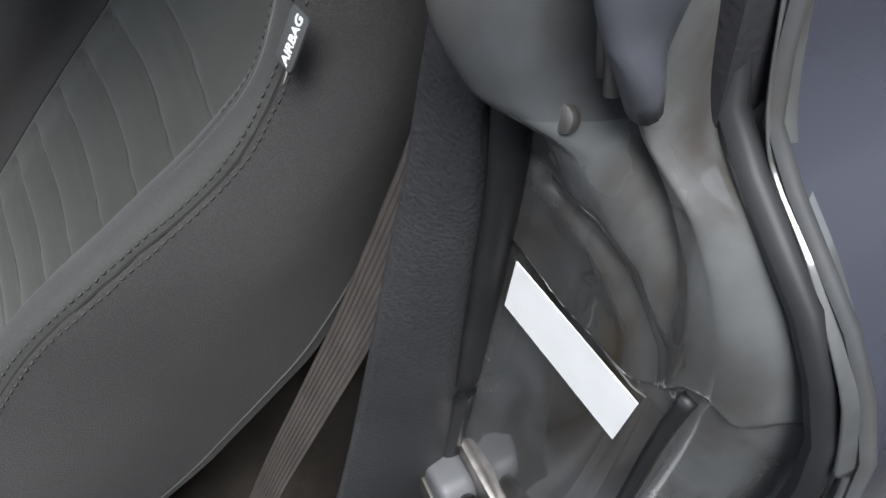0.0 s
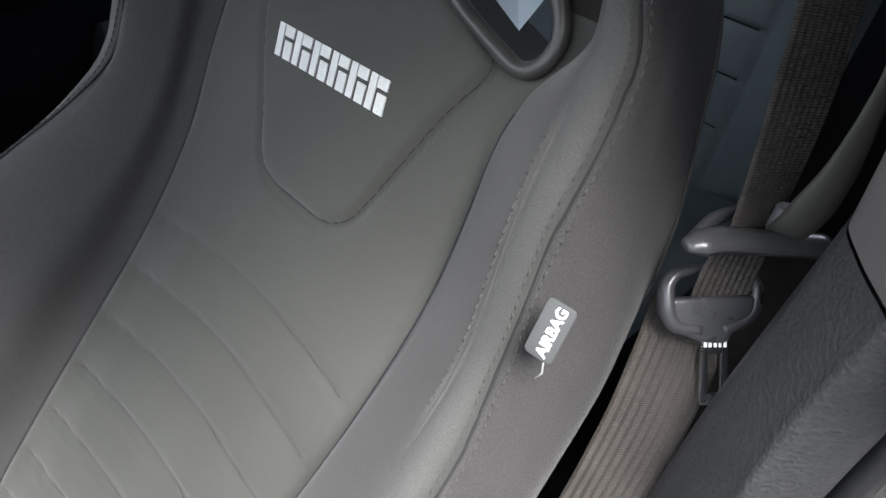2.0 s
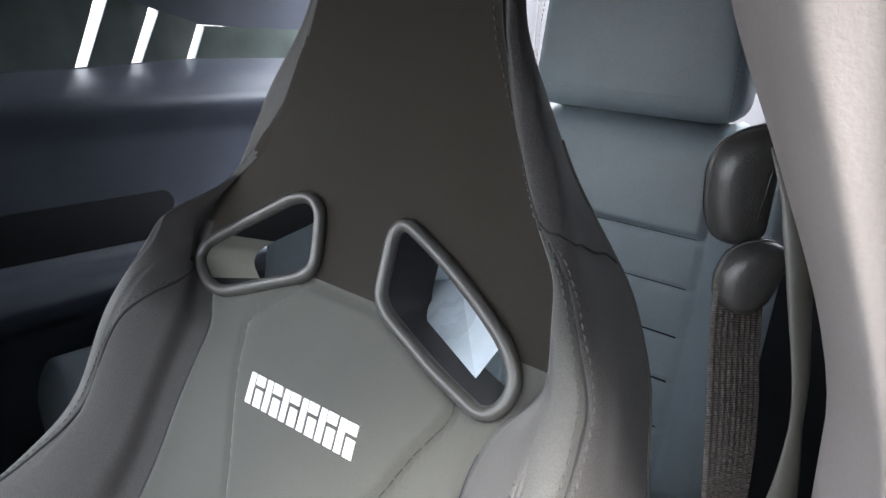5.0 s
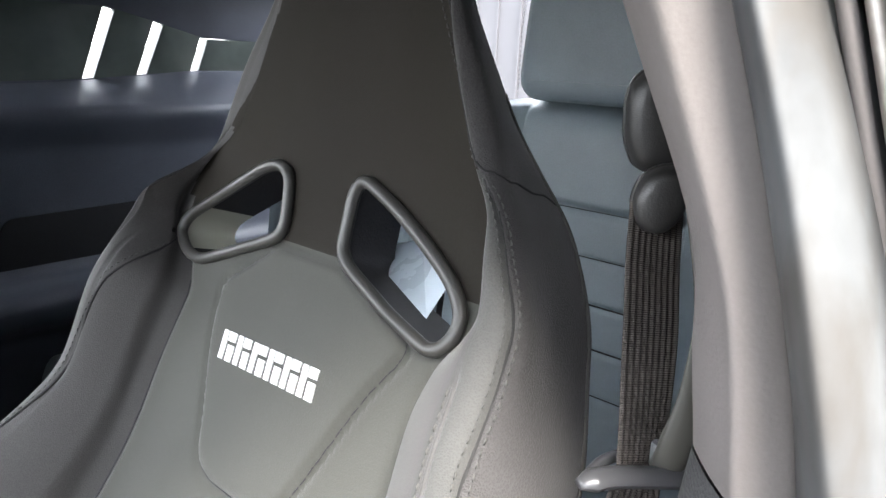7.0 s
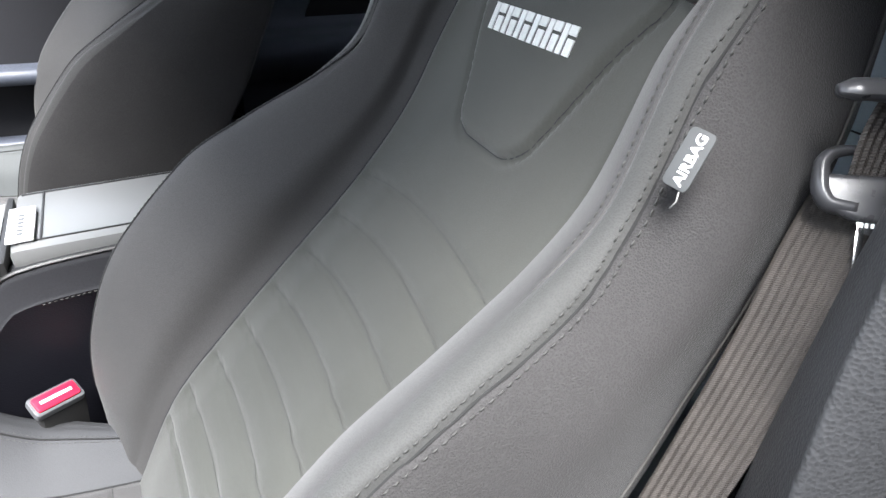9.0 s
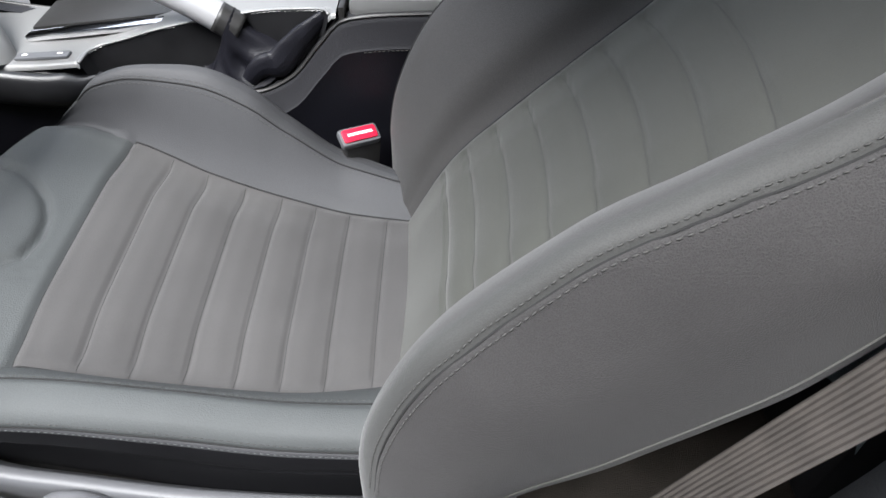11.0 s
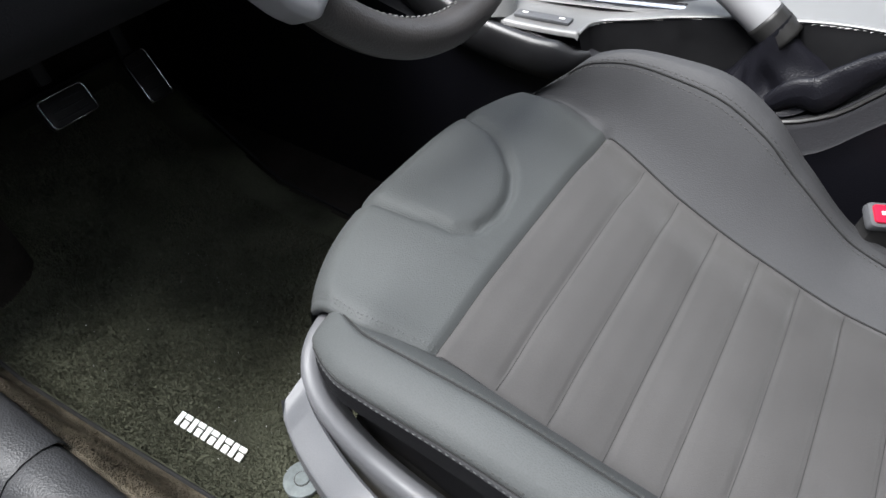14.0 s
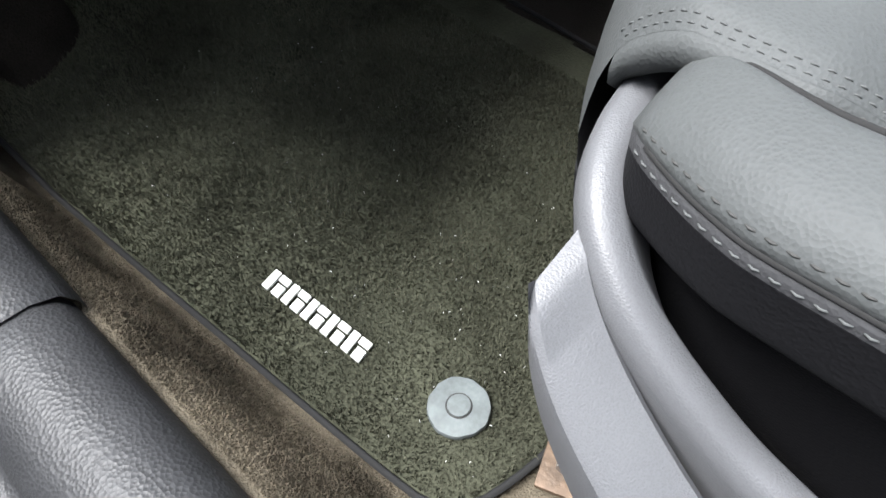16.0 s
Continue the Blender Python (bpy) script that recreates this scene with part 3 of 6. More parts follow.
# cushion: stations from the rear to the front lip
def build_cushion():
    x = np.concatenate([np.linspace(0.06, -0.515, 195), np.linspace(-0.5175, -0.580, 36)])
    zc = pchip([-0.580, -0.577, -0.566, -0.545, -0.49, -0.408, -0.30, -0.20, -0.10, 0.0, 0.06], [0.290, 0.318, 0.345, 0.360, 0.363, 0.343, 0.308, 0.280, 0.264, 0.268, 0.272])(x)
    widths = {-1: pchip([-0.57, -0.54, -0.50, -0.44, -0.408, -0.30, -0.15, 0.0, 0.06], [0.180, 0.186, 0.189, 0.180, 0.171, 0.166, 0.155, 0.130, 0.12])(x), 1: pchip([-0.56, -0.408, -0.30, -0.15, 0.0, 0.06], [0.208, 0.200, 0.176, 0.155, 0.130, 0.12])(x)}
    res = {}
    for side, sgn in (("outer", -1), ("inner", 1)):
        if side == "outer":
            cw = pchip([-0.545, -0.50, -0.43, -0.35, -0.24, -0.12, 0.06], [0.205, 0.222, 0.236, 0.243, 0.246, 0.248, 0.245])(x)
            ch = pchip([-0.556, -0.54, -0.50, -0.43, -0.35, -0.24, -0.12, 0.0, 0.06], [-0.01, 0.004, 0.018, 0.036, 0.052, 0.066, 0.072, 0.068, 0.06])(x)
        else:
            cw = pchip([-0.545, -0.50, -0.43, -0.35, -0.28, -0.2, -0.12, -0.03, 0.02, 0.06], [0.215, 0.232, 0.25, 0.260, 0.262, 0.258, 0.246, 0.205, 0.185, 0.17])(x)
            ch = pchip([-0.556, -0.53, -0.49, -0.45, -0.37, -0.30, -0.25, -0.2, -0.12, -0.03, 0.06], [-0.01, 0.012, 0.036, 0.062, 0.094, 0.112, 0.102, 0.072, 0.034, 0.028, 0.02])(x)
        res[sgn] = (cw, ch)
    counts = [8, 10, 10, 12, 16, 16]
    u = np.concatenate([np.linspace(k, k + 1, m, endpoint=False) for k, m in enumerate(counts)] + [[6]])
    halves = {}
    for sgn, (cw, ch) in res.items():
        h = np.zeros((len(x), len(u), 2))
        iw = widths[sgn]
        for i in range(len(x)):
            low = min(0.235, zc[i] - 0.02)
            ctl = np.array([(cw[i] - 0.004, low), (cw[i] + 0.016, lin(low, zc[i] + ch[i], 0.55)), (cw[i] + 0.002, zc[i] + ch[i] - 0.006), (lin(cw[i], iw[i], 0.45 if sgn < 0 else 0.36), zc[i] + ch[i] * (1 if sgn < 0 else 0.86) + 0.006 * min(1, max(ch[i], 0) / 0.04)),
                            (iw[i], zc[i] + 0.001), (iw[i] * 0.5, zc[i] + 0.007), (0, zc[i] + 0.008)])
            p = np.vstack([2 * ctl[:1] - ctl[1:2], ctl, [(-ctl[-2, 0], ctl[-2, 1])]])
            k = np.minimum(u.astype(int), 5)
            w = (u - k)[:, None]
            p0, p1, p2, p3 = p[k], p[k + 1], p[k + 2], p[k + 3]
            h[i] = 0.5 * (2 * p1 + (p2 - p0) * w + (2 * p0 - 5 * p1 + 4 * p2 - p3) * w**2 + (3 * p1 - p0 - 3 * p2 + p3) * w**3)
        halves[sgn] = h
    sec = np.concatenate([halves[-1] * (-1, 1), halves[1][:, -2::-1]], 1)
    uu = np.concatenate([u, (12 - u)[-2::-1]])
    return x, sec, uu


CUSHION_PLEATS = [-0.353, -0.304, -0.253, -0.203, -0.157, -0.108, -0.055]
THIGH = [(-0.60, 0.140), (-0.545, 0.112), (-0.505, 0.096), (-0.480, 0.076), (-0.456, 0.050), (-0.443, 0.022), (-0.439, -0.010), (-0.445, -0.042), (-0.462, -0.058), (-0.50, -0.063), (-0.60, -0.066)]


def build_seat_base():
    x, sec, u = build_cushion()
    y, z = sec[..., 0].copy(), sec[..., 1].copy()
    xx = np.repeat(x[:, None], y.shape[1], 1)
    um = np.minimum(u, 12 - u)[None, :] * np.ones_like(y)
    z += -0.005 * np.exp(-((um - 4.0) / 0.10) ** 2)
    z += -0.002 * np.exp(-((um - 2.0) / 0.06) ** 2) - 0.0016 * np.exp(-((um - 2.55) / 0.07) ** 2)
    front = smooth((-0.405 - xx) / 0.05)
    # the thigh panel's hem overhangs the bolster's nose
    z -= np.where(y < 0, 0.0, 0.006) * front * smooth((4.0 - um) / 0.12) * smooth((um - 0.6) / 1.0)
    z -= np.where(y < 0, 0.0, 0.006) * np.exp(-((um - 3.86) / 0.10) ** 2) * front
    ins = um > 3.98
    rim = smooth((um - 4.0) / 0.35)
    for xp in CUSHION_PLEATS:
        z += np.where(ins, rim, 0) * (-0.0042 * np.exp(-((xx - xp) / 0.0028) ** 2) + 0.0025 * np.exp(-((xx - xp + 0.025) / 0.014) ** 2))
    z += np.where(ins, -0.005 * np.exp(-((xx + 0.408) / 0.004) ** 2), 0)
    th = near_line(xx, y, THIGH)
    z += np.where((um > 3.9) & (xx < -0.42), -0.0075 * np.exp(-(th / 0.0045) ** 2), 0)
    sd = inside(xx, y, THIGH)
    z += np.where(um > 3.9, 0.0015 * smooth(sd / 0.02) * (xx < -0.42), 0)
    # creases beside the thigh pad
    for k, (px, py, ang) in enumerate([(-0.437, -0.055, 0.5), (-0.432, -0.068, 0.45), (-0.44, -0.042, 0.55)]):
        aa = (xx - px) * math.cos(ang) + (y - py) * math.sin(ang)
        bb = -(xx - px) * math.sin(ang) + (y - py) * math.cos(ang)
        z += -0.0014 * np.exp(-(aa / 0.016) ** 2 - (bb / 0.0028) ** 2)
    g = np.stack([xx, y, z], -1)
    # the front curls down and is rounded at the corners in plan
    yn = np.abs(g[..., 1]) / 0.25
    g[..., 0] += np.where(g[..., 1] < 0, 0.100, 0.055) * np.clip(yn, 0, 1.1) ** 3 * smooth((-0.425 - xx) / 0.13)
    col = (u[:-1] + u[1:]) / 2
    xf = ((x[:-1] + x[1:]) / 2)[:, None] * np.ones(len(col))[None, :]
    mid = ((col > 4) & (col < 8))[None, :] & np.ones_like(xf, bool)
    sheet_object("cushion_insert", g, CUSHION_SUEDE, seat, "grey suede cushion insert with cross pleats", keep=mid & (xf > -0.408))
    sheet_object("thigh_panel", g, LEATHER, seat, "grey leatherette thigh panel", keep=mid & (xf <= -0.408))
    sheet_object("inner_cushion_bolster", g, HIDE, seat, "grey leatherette cushion bolster", keep=(col > 8)[None, :] & np.ones_like(xf, bool))
    # front skirt below the lip
    lip = g[-1]
    skirt = np.stack([lip + (0.012 * k, 0, -0.035 * k) for k in range(4)])
    sheet_object("front_skirt", skirt, HIDE, seat)
    nrm = np.cross(np.gradient(g, axis=1), np.gradient(g, axis=0))
    nrm /= np.linalg.norm(nrm, axis=2)[..., None] + 1e-12
    nrm *= np.sign(nrm[..., 2:3] + 1e-9)
    return g, nrm, x, u


CG, CN, CX, CU = build_seat_base()


def outer_bolster():
    """The bolster beside the door: a stitched top over a side coloured dark for shade, with a rounded nose under the
    thigh panel.
    """
    x = np.concatenate([np.linspace(0.06, -0.40, 110), np.linspace(-0.4035, -0.512, 60)])
    ey = pchip([-0.512, -0.505, -0.489, -0.471, -0.456, -0.43, -0.35, -0.24, -0.12, 0.06], [-0.206, -0.216, -0.227, -0.236, -0.241, -0.244, -0.249, -0.250, -0.251, -0.247])(x)
    ez = pchip([-0.512, -0.505, -0.489, -0.47, -0.43, -0.35, -0.24, -0.12, 0.06], [0.330, 0.341, 0.347, 0.351, 0.357, 0.364, 0.352, 0.334, 0.326])(x)
    yi = -pchip([-0.512, -0.44, -0.408, -0.30, -0.15, 0.0, 0.06], [0.176, 0.172, 0.170, 0.166, 0.155, 0.130, 0.12])(x)
    zi = pchip([-0.512, -0.47, -0.42, -0.40, -0.30, -0.20, -0.10, 0.0, 0.06], [0.322, 0.334, 0.336, 0.335, 0.304, 0.276, 0.260, 0.264, 0.268])(x)
    cap = np.sqrt(np.clip(1 - np.clip((-0.478 - x) / 0.034, 0, 1) ** 2, 0, 1))
    u = np.linspace(0, 7, 92)
    g = np.zeros((len(x), len(u), 3))
    for i in range(len(x)):
        a, c, f = ey[i], ez[i], cap[i]
        t = 0.012 * f
        w = float(smooth((-0.16 - x[i]) / 0.26))
        ctl = np.array([(a + lin(0.008, 0.034, w), 0.215), (a + lin(0.001, 0.020, w), c - 0.058), (a - lin(0.004, -0.001, w), c - 0.034), (a + 0.0005, c - 0.007 * f), (a + 0.0125, c + 0.62 * t), (a + 0.034, c + t),
                        (lin(a + 0.036, yi[i], 0.6), lin(c + t, zi[i], 0.42)), (yi[i], zi[i])])
        k = np.arange(8)
        g[i, :, 0] = x[i] + 0.012 * (1 - f) * (np.abs(u - 4.5) / 4.5) ** 2
        g[i, :, 1] = pchip(k, ctl[:, 0])(u)
        g[i, :, 2] = pchip(k, ctl[:, 1])(u) - 0.0012 * np.exp(-((u - 3.0) / 0.08) ** 2) * f - 0.0014 * np.exp(-((u - 5.3) / 0.10) ** 2)
    # the seam is drawn in, and slack leather creases low on the side
    xg, ug = x[:, None], u[None, :]
    g[..., 1] += 0.0014 * np.exp(-((ug - 3.0) / 0.10) ** 2)
    for cx, cu, sl, am in ((-0.13, 1.5, 5.0, 0.0035), (-0.17, 1.25, 7.0, 0.003), (-0.09, 1.7, 3.0, 0.003), (-0.22, 1.1, 8.0, 0.002), (-0.31, 1.4, 6.0, 0.0015)):
        g[..., 1] += am * np.exp(-((ug - cu - sl * (xg - cx)) / 0.16) ** 2 - ((xg - cx) / 0.045) ** 2)
    col = (u[:-1] + u[1:]) / 2
    full = np.ones((len(x) - 1, 1), bool)
    sheet_object("cushion_bolster", g, LEATHER, seat, "grey leatherette cushion bolster", keep=full & (col > 3)[None, :])
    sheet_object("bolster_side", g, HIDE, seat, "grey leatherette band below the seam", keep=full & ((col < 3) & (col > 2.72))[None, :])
    # shade low on the bolster is put into the foot's near-black colour
    sheet_object("bolster_foot", g, LEATHER_SHADED, seat, "leatherette foot of the bolster, darkened as in shade", keep=full & (col < 2.72)[None, :])
    nose = g[-1]
    rows = np.stack([nose + (nose.mean(0) + (-0.004, 0, 0) - nose) * k for k in (0, 0.3, 0.7, 1.0)])
    sheet_object("bolster_nose", rows, LEATHER, seat)
    nrm = np.cross(np.gradient(g, axis=0), np.gradient(g, axis=1))
    nrm /= np.linalg.norm(nrm, axis=2)[..., None] + 1e-12
    return g, nrm, x, u


OG, ON, OX, OU = outer_bolster()

def back_line(us, z0, z1, n=160, side=-1):
    """A line up the back at the section parameter us (a number, or a function of the station height)."""
    zs = np.linspace(z0, z1, n)
    rows = np.clip(np.searchsorted(BZ, zs), 1, len(BZ) - 1)
    pts, ns = [], []
    for zq, i in zip(zs, rows):
        uq = us(zq) if callable(us) else us
        uq = uq if side < 0 else 20 - uq
        pts.append([np.interp(uq, BU, BG[i, :, k]) for k in range(3)])
        ns.append([np.interp(uq, BU, BN[i, :, k]) for k in range(3)])
    pts, ns = np.array(pts), np.array(ns)
    k = np.ones(7) / 7
    pts = np.stack([np.convolve(np.pad(pts[:, j], 3, mode="edge"), k, "valid") for j in range(3)], 1)
    return pts, ns


def facing(pts, ns, away):
    """Normals turned to the side of a point."""
    s = np.sign(np.einsum("ij,ij->i", ns, np.asarray(away) - pts))
    return ns * s[:, None]


EYE_SIDE = (-0.6, -0.5, 1.3)


def off_seam(us, off):
    """The section parameter that lies a given way round the section from the seam at us."""
    def at(zq):
        i = int(np.clip(np.searchsorted(BZ, zq), 1, len(BZ) - 1))
        s = np.r_[0, np.cumsum(np.linalg.norm(np.diff(BG[i], axis=0), axis=1))]
        return np.interp(np.interp(us(zq) if callable(us) else us, BU, s) + off, s, BU)
    return at


for us, off, lo, hi in ((crest_seam, -0.0058, 0.30, 0.958), (crest_seam, 0.0058, 0.30, 0.958), (6.0, 0.0045, 0.67, 0.825), (head_seam, 0.007, 0.968, 1.15)):
    p, q = back_line(off_seam(us, off), lo, hi, 300)
    stitches("seam_stitching", p, facing(p, q, EYE_SIDE), THREAD, seat, 0.0042, 0.0026, 0.00075)
p, q = back_line(crest_seam, 0.30, 0.962, 200)
tube("seam_cord", p - facing(p, q, EYE_SIDE) * 0.0004, 0.0013, SEAM, seat, "dark line of a sewn seam", n=6)
p, q = back_line(head_seam, 0.963, 1.16, 120)
tube("head_seam", p, 0.0010, SEAM, seat, n=6)
p, q = back_line(lambda zq: float(yoke_line(zq)), 0.893, 0.963, 60)
tube("yoke_seam", p, 0.0010, SEAM, seat, n=6)
p, q = back_line(lambda zq: lin(6.0, 3.1, float(smooth((0.966 - zq) / 0.020))), 0.946, 0.966, 50)
tube("side_seam", p, 0.0009, SEAM, seat, n=6)
inboard = pchip([0.30, 0.60, 0.688, 0.75, 0.784, 0.815, 0.84], [5.62, 5.62, 5.95, 6.05, 6.14, 6.55, 7.35])
p, q = back_line(lambda zq: inboard(zq) - 0.12, 0.30, 0.84, 300, 1)
stitches("seam_stitching", p, facing(p, q, EYE_SIDE), THREAD_DARK, seat, 0.0040, 0.0028, 0.0006)
p, q = back_line(inboard, 0.30, 0.842, 200, 1)
tube("seam_cord", p + facing(p, q, EYE_SIDE) * 0.0002, 0.0013, SEAM, seat, n=6)
p, q = back_line(3.02, 0.28, 1.02, 200)
tube("rear_piping", p - (0.0, 0.001, 0), 0.0010, THREAD, seat, "grey edge piping", n=6)
p, q = back_line(6.0, 0.64, 0.825, 90)
tube("inner_welt", p + facing(p, q, EYE_SIDE) * 0.0005, 0.0022, KNIT, seat, n=6, scale=np.r_[np.linspace(0.1, 1, 30), np.ones(60)])


for side in (-1, 1):
    p, q = back_line(8.0, 0.27, 0.815, 160, side)
    tube("insert_seam", p + facing(p, q, (-0.6, 0.0, 1.3)) * 0.0002, 0.0011, DARK, seat, n=6)


def on_back(y, zq, lift=0.0):
    """A place on the insert's face at a sideways offset and station height."""
    i = int(np.clip(np.searchsorted(BZ, zq), 1, len(BZ) - 1))
    f = (zq - BZ[i - 1]) / (BZ[i] - BZ[i - 1])
    sel = (BU > 7) & (BU < 13)
    pa = [np.array([np.interp(y, BG[r, sel, 1], BG[r, sel, k]) for k in (0, 2)]) for r in (i - 1, i)]
    x, z = lin(pa[0], pa[1], f) + BNN[i] * lift
    return np.array((x, y, z))


def seam_on_back(name, line, mat, width=0.0012):
    pts = np.array([on_back(y, z, 0.0002) for y, z in path3(line, 70)])
    tube(name, pts, width, mat, seat, n=6, ry=width * 0.6, up=(-0.9, 0, 0.4))


pad_line = [v for v in LOGO_PAD if v[1] < 0.834]
pad_line = sorted([v for v in pad_line if v[0] > 0.0 and v[1] > 0.688], key=lambda v: -v[1]) + sorted([v for v in pad_line if v[1] <= 0.688], key=lambda v: -v[0]) + sorted([v for v in pad_line if v[0] <= 0.0 and v[1] > 0.688], key=lambda v: v[1])
seam_on_back("pad_seam", pad_line, DARK, 0.0006)
for zp in PLEATS:
    line = [(y, zp - 0.6 * y**2) for y in np.linspace(-0.128, 0.128, 60)]
    pts = np.array([on_back(y, z, 0.0) for y, z in line])
    tube("pleat_seam", pts + np.array((-0.0002, 0, 0.0001)), 0.0004, THREAD_DARK, seat, n=5, up=(-0.9, 0, 0.4))
    stitches("pleat_stitching", pts, np.tile((-0.85, 0.0, 0.5), (60, 1)), THREAD_DARK, seat, 0.0030, 0.0022, 0.0004, -0.0002)


# woven emblem: six plain white blocks, sheared with the lettering's rows
def block(poly, lift, thick, surface, mat, parent, name="emblem_block"):
    n = len(poly)
    top = [surface(a, b, lift + thick) for a, b in poly]
    low = [surface(a, b, lift - 0.001) for a, b in poly]
    faces = [list(range(n))] + [[i, (i + 1) % n, n + (i + 1) % n, n + i] for i in range(n)]
    mesh_object(name, top + low, faces, mat, parent, flat=True)


EMB0, EMBX, EMBZ = (0.072, 0.771), (-0.1305, 0.004), (0.004, 0.022)


def emblem(a, b, lift):
    return on_back(EMB0[0] + a * EMBX[0] + b * EMBZ[0], EMB0[1] + a * EMBX[1] + b * EMBZ[1], lift)


patch = tagged(new("emblem"), "white woven emblem of plain blocks")
patch.parent = seat
for k in range(6):
    a0, a1 = k / 6 + 0.008, (k + 1) / 6 - 0.012
    w = a1 - a0
    block(rounded([(a0, 0.0), (a0 + 0.36 * w, 0.0), (a0 + 0.36 * w, 1.0), (a0, 1.0)], 0.008, 2), 0.0, 0.0012, emblem, WHITE_THREAD, patch)
    block(rounded([(a0 + 0.42 * w, 0.68), (a1, 0.68), (a1, 1.0), (a0 + 0.42 * w, 1.0)], 0.008, 2), 0.0, 0.0012, emblem, WHITE_THREAD, patch)
    block(rounded([(a0 + 0.52 * w, 0.0), (a1, 0.0), (a1, 0.56), (a0 + 0.52 * w, 0.56)], 0.008, 2), 0.0, 0.0012, emblem, WHITE_THREAD, patch)


def lettering(text, size, m, mat, parent, name="lettering", bold=0.0):
    cu = bpy.data.curves.new(name, "FONT")
    cu.body, cu.size, cu.align_x, cu.align_y = text, size, "CENTER", "CENTER"
    cu.extrude, cu.offset = 0.0003, bold
    ob = bpy.data.objects.new(name, cu)
    scene.collection.objects.link(ob)
    dg = bpy.context.evaluated_depsgraph_get()
    me = bpy.data.meshes.new_from_object(ob.evaluated_get(dg))
    bpy.data.objects.remove(ob)
    me.materials.clear()
    me.materials.append(mat)
    out = new(name, me)
    out.parent = parent
    out.matrix_local = m
    return out


# sewn tag, a flap standing out of the seam
TAG_C = Vector((0.3050, -0.2840 - SEAT_Y, 0.7835))
TAG_UP, TAG_OUT = Vector((0.42, 0.0, 0.905)).normalized(), Vector((0.16, -0.97, -0.10))
TAG_OUT = (TAG_OUT - TAG_UP * TAG_OUT.dot(TAG_UP)).normalized()
tag_n = TAG_UP.cross(-TAG_OUT).normalized()
tm = Matrix((TAG_UP, -TAG_OUT, tag_n)).transposed().to_4x4()
tm.translation = TAG_C
tag = part("sewn_tag", prism(rounded([(-0.0165, -0.0078), (0.0165, -0.0078), (0.0165, 0.0085), (-0.0165, 0.0085)], 0.0035), 0.0016, 0.0006, tm), TAGGED, seat, "grey sewn tag with white letters")
lettering("AIRBAG", 0.0083, tm @ pose(0.0, -0.001, 0.0019), WHITE, tag, "tag_letters", 0.00018)
tube("loose_thread", [tm @ Vector(v) for v in ((-0.017, -0.004, 0.001), (-0.022, -0.006, 0.002), (-0.027, -0.004, 0.001))], 0.0005, THREAD_LIGHT, tag, n=5)


# stitching of the cushion
for uq, x0, thread in ((5.42, -0.495, THREAD), (3.28, -0.508, THREAD_DARK), (2.78, -0.508, THREAD_MID)):
    rows_i = np.where((OX < -0.01) & (OX > x0))[0]
    p = np.array([[np.interp(uq, OU, OG[i, :, k]) for k in range(3)] for i in rows_i])
    q = np.array([[np.interp(uq, OU, ON[i, :, k]) for k in range(3)] for i in rows_i])
    stitches("cushion_stitching", p, facing(p, q, (-0.3, -0.9, 1.4)), thread, seat, 0.0036, 0.0024, 0.0005, 0.0)

for yy in (-0.19, 0.20):
    part("seat_rail", box((0.52, 0.045, 0.05), (-0.22, yy, 0.008), 0.006), METAL, seat)
    for xx in (-0.42, 0.0):
        part("seat_leg", box((0.05, 0.035, 0.12), (xx, yy, 0.09), 0.008), BLACK, seat)
part("seat_pan", box((0.50, 0.42, 0.09), (-0.24, 0.0, 0.185), 0.03), BLACK, seat)

for uq in (8.86, 9.02):
    rows_i = np.where((CX < -0.02) & (CX > -0.52))[0]
    p = np.array([[np.interp(uq, CU, CG[i, :, k]) for k in range(3)] for i in rows_i])
    q = np.array([[np.interp(uq, CU, CN[i, :, k]) for k in range(3)] for i in rows_i])
    stitches("cushion_stitching", path3(p, 200), facing(path3(p, 200), path3(q + np.arange(len(q))[:, None] * 1e-9, 200), (-0.3, -0.3, 1.5)), THREAD, seat, 0.0040, 0.0024, 0.0005, 0.0)
for grid, par, xs_, uq in ((CG, CU, CX, 8.94), (OG, OU, OX, 5.30), (OG, OU, OX, 3.0)):
    rows_i = np.where((xs_ < -0.02) & (xs_ > -0.50))[0]
    p = np.array([[np.interp(uq, par, grid[i, :, k]) for k in range(3)] for i in rows_i])
    tube("seam_cord", path3(p, 120) + np.array((0, 0, 0.0005)), 0.0012, SEAM, seat, n=6)
def cushion_seam(p, r=0.0009):
    tube("insert_seam", path3(p, 120) + np.array((0, 0, 0.0002)), r, SEAM, seat, n=6)


for uq in (4.0, 8.0):
    rows_i = np.where((CX < 0.0) & (CX > -0.407))[0]
    cushion_seam(np.array([[np.interp(uq, CU, CG[i, :, k]) for k in range(3)] for i in rows_i]), 0.0013)
for xp in CUSHION_PLEATS + [-0.408]:
    i = int(np.argmin(np.abs(CX - xp)))
    cushion_seam(CG[i, (CU > 4.06) & (CU < 7.94)], 0.00035)
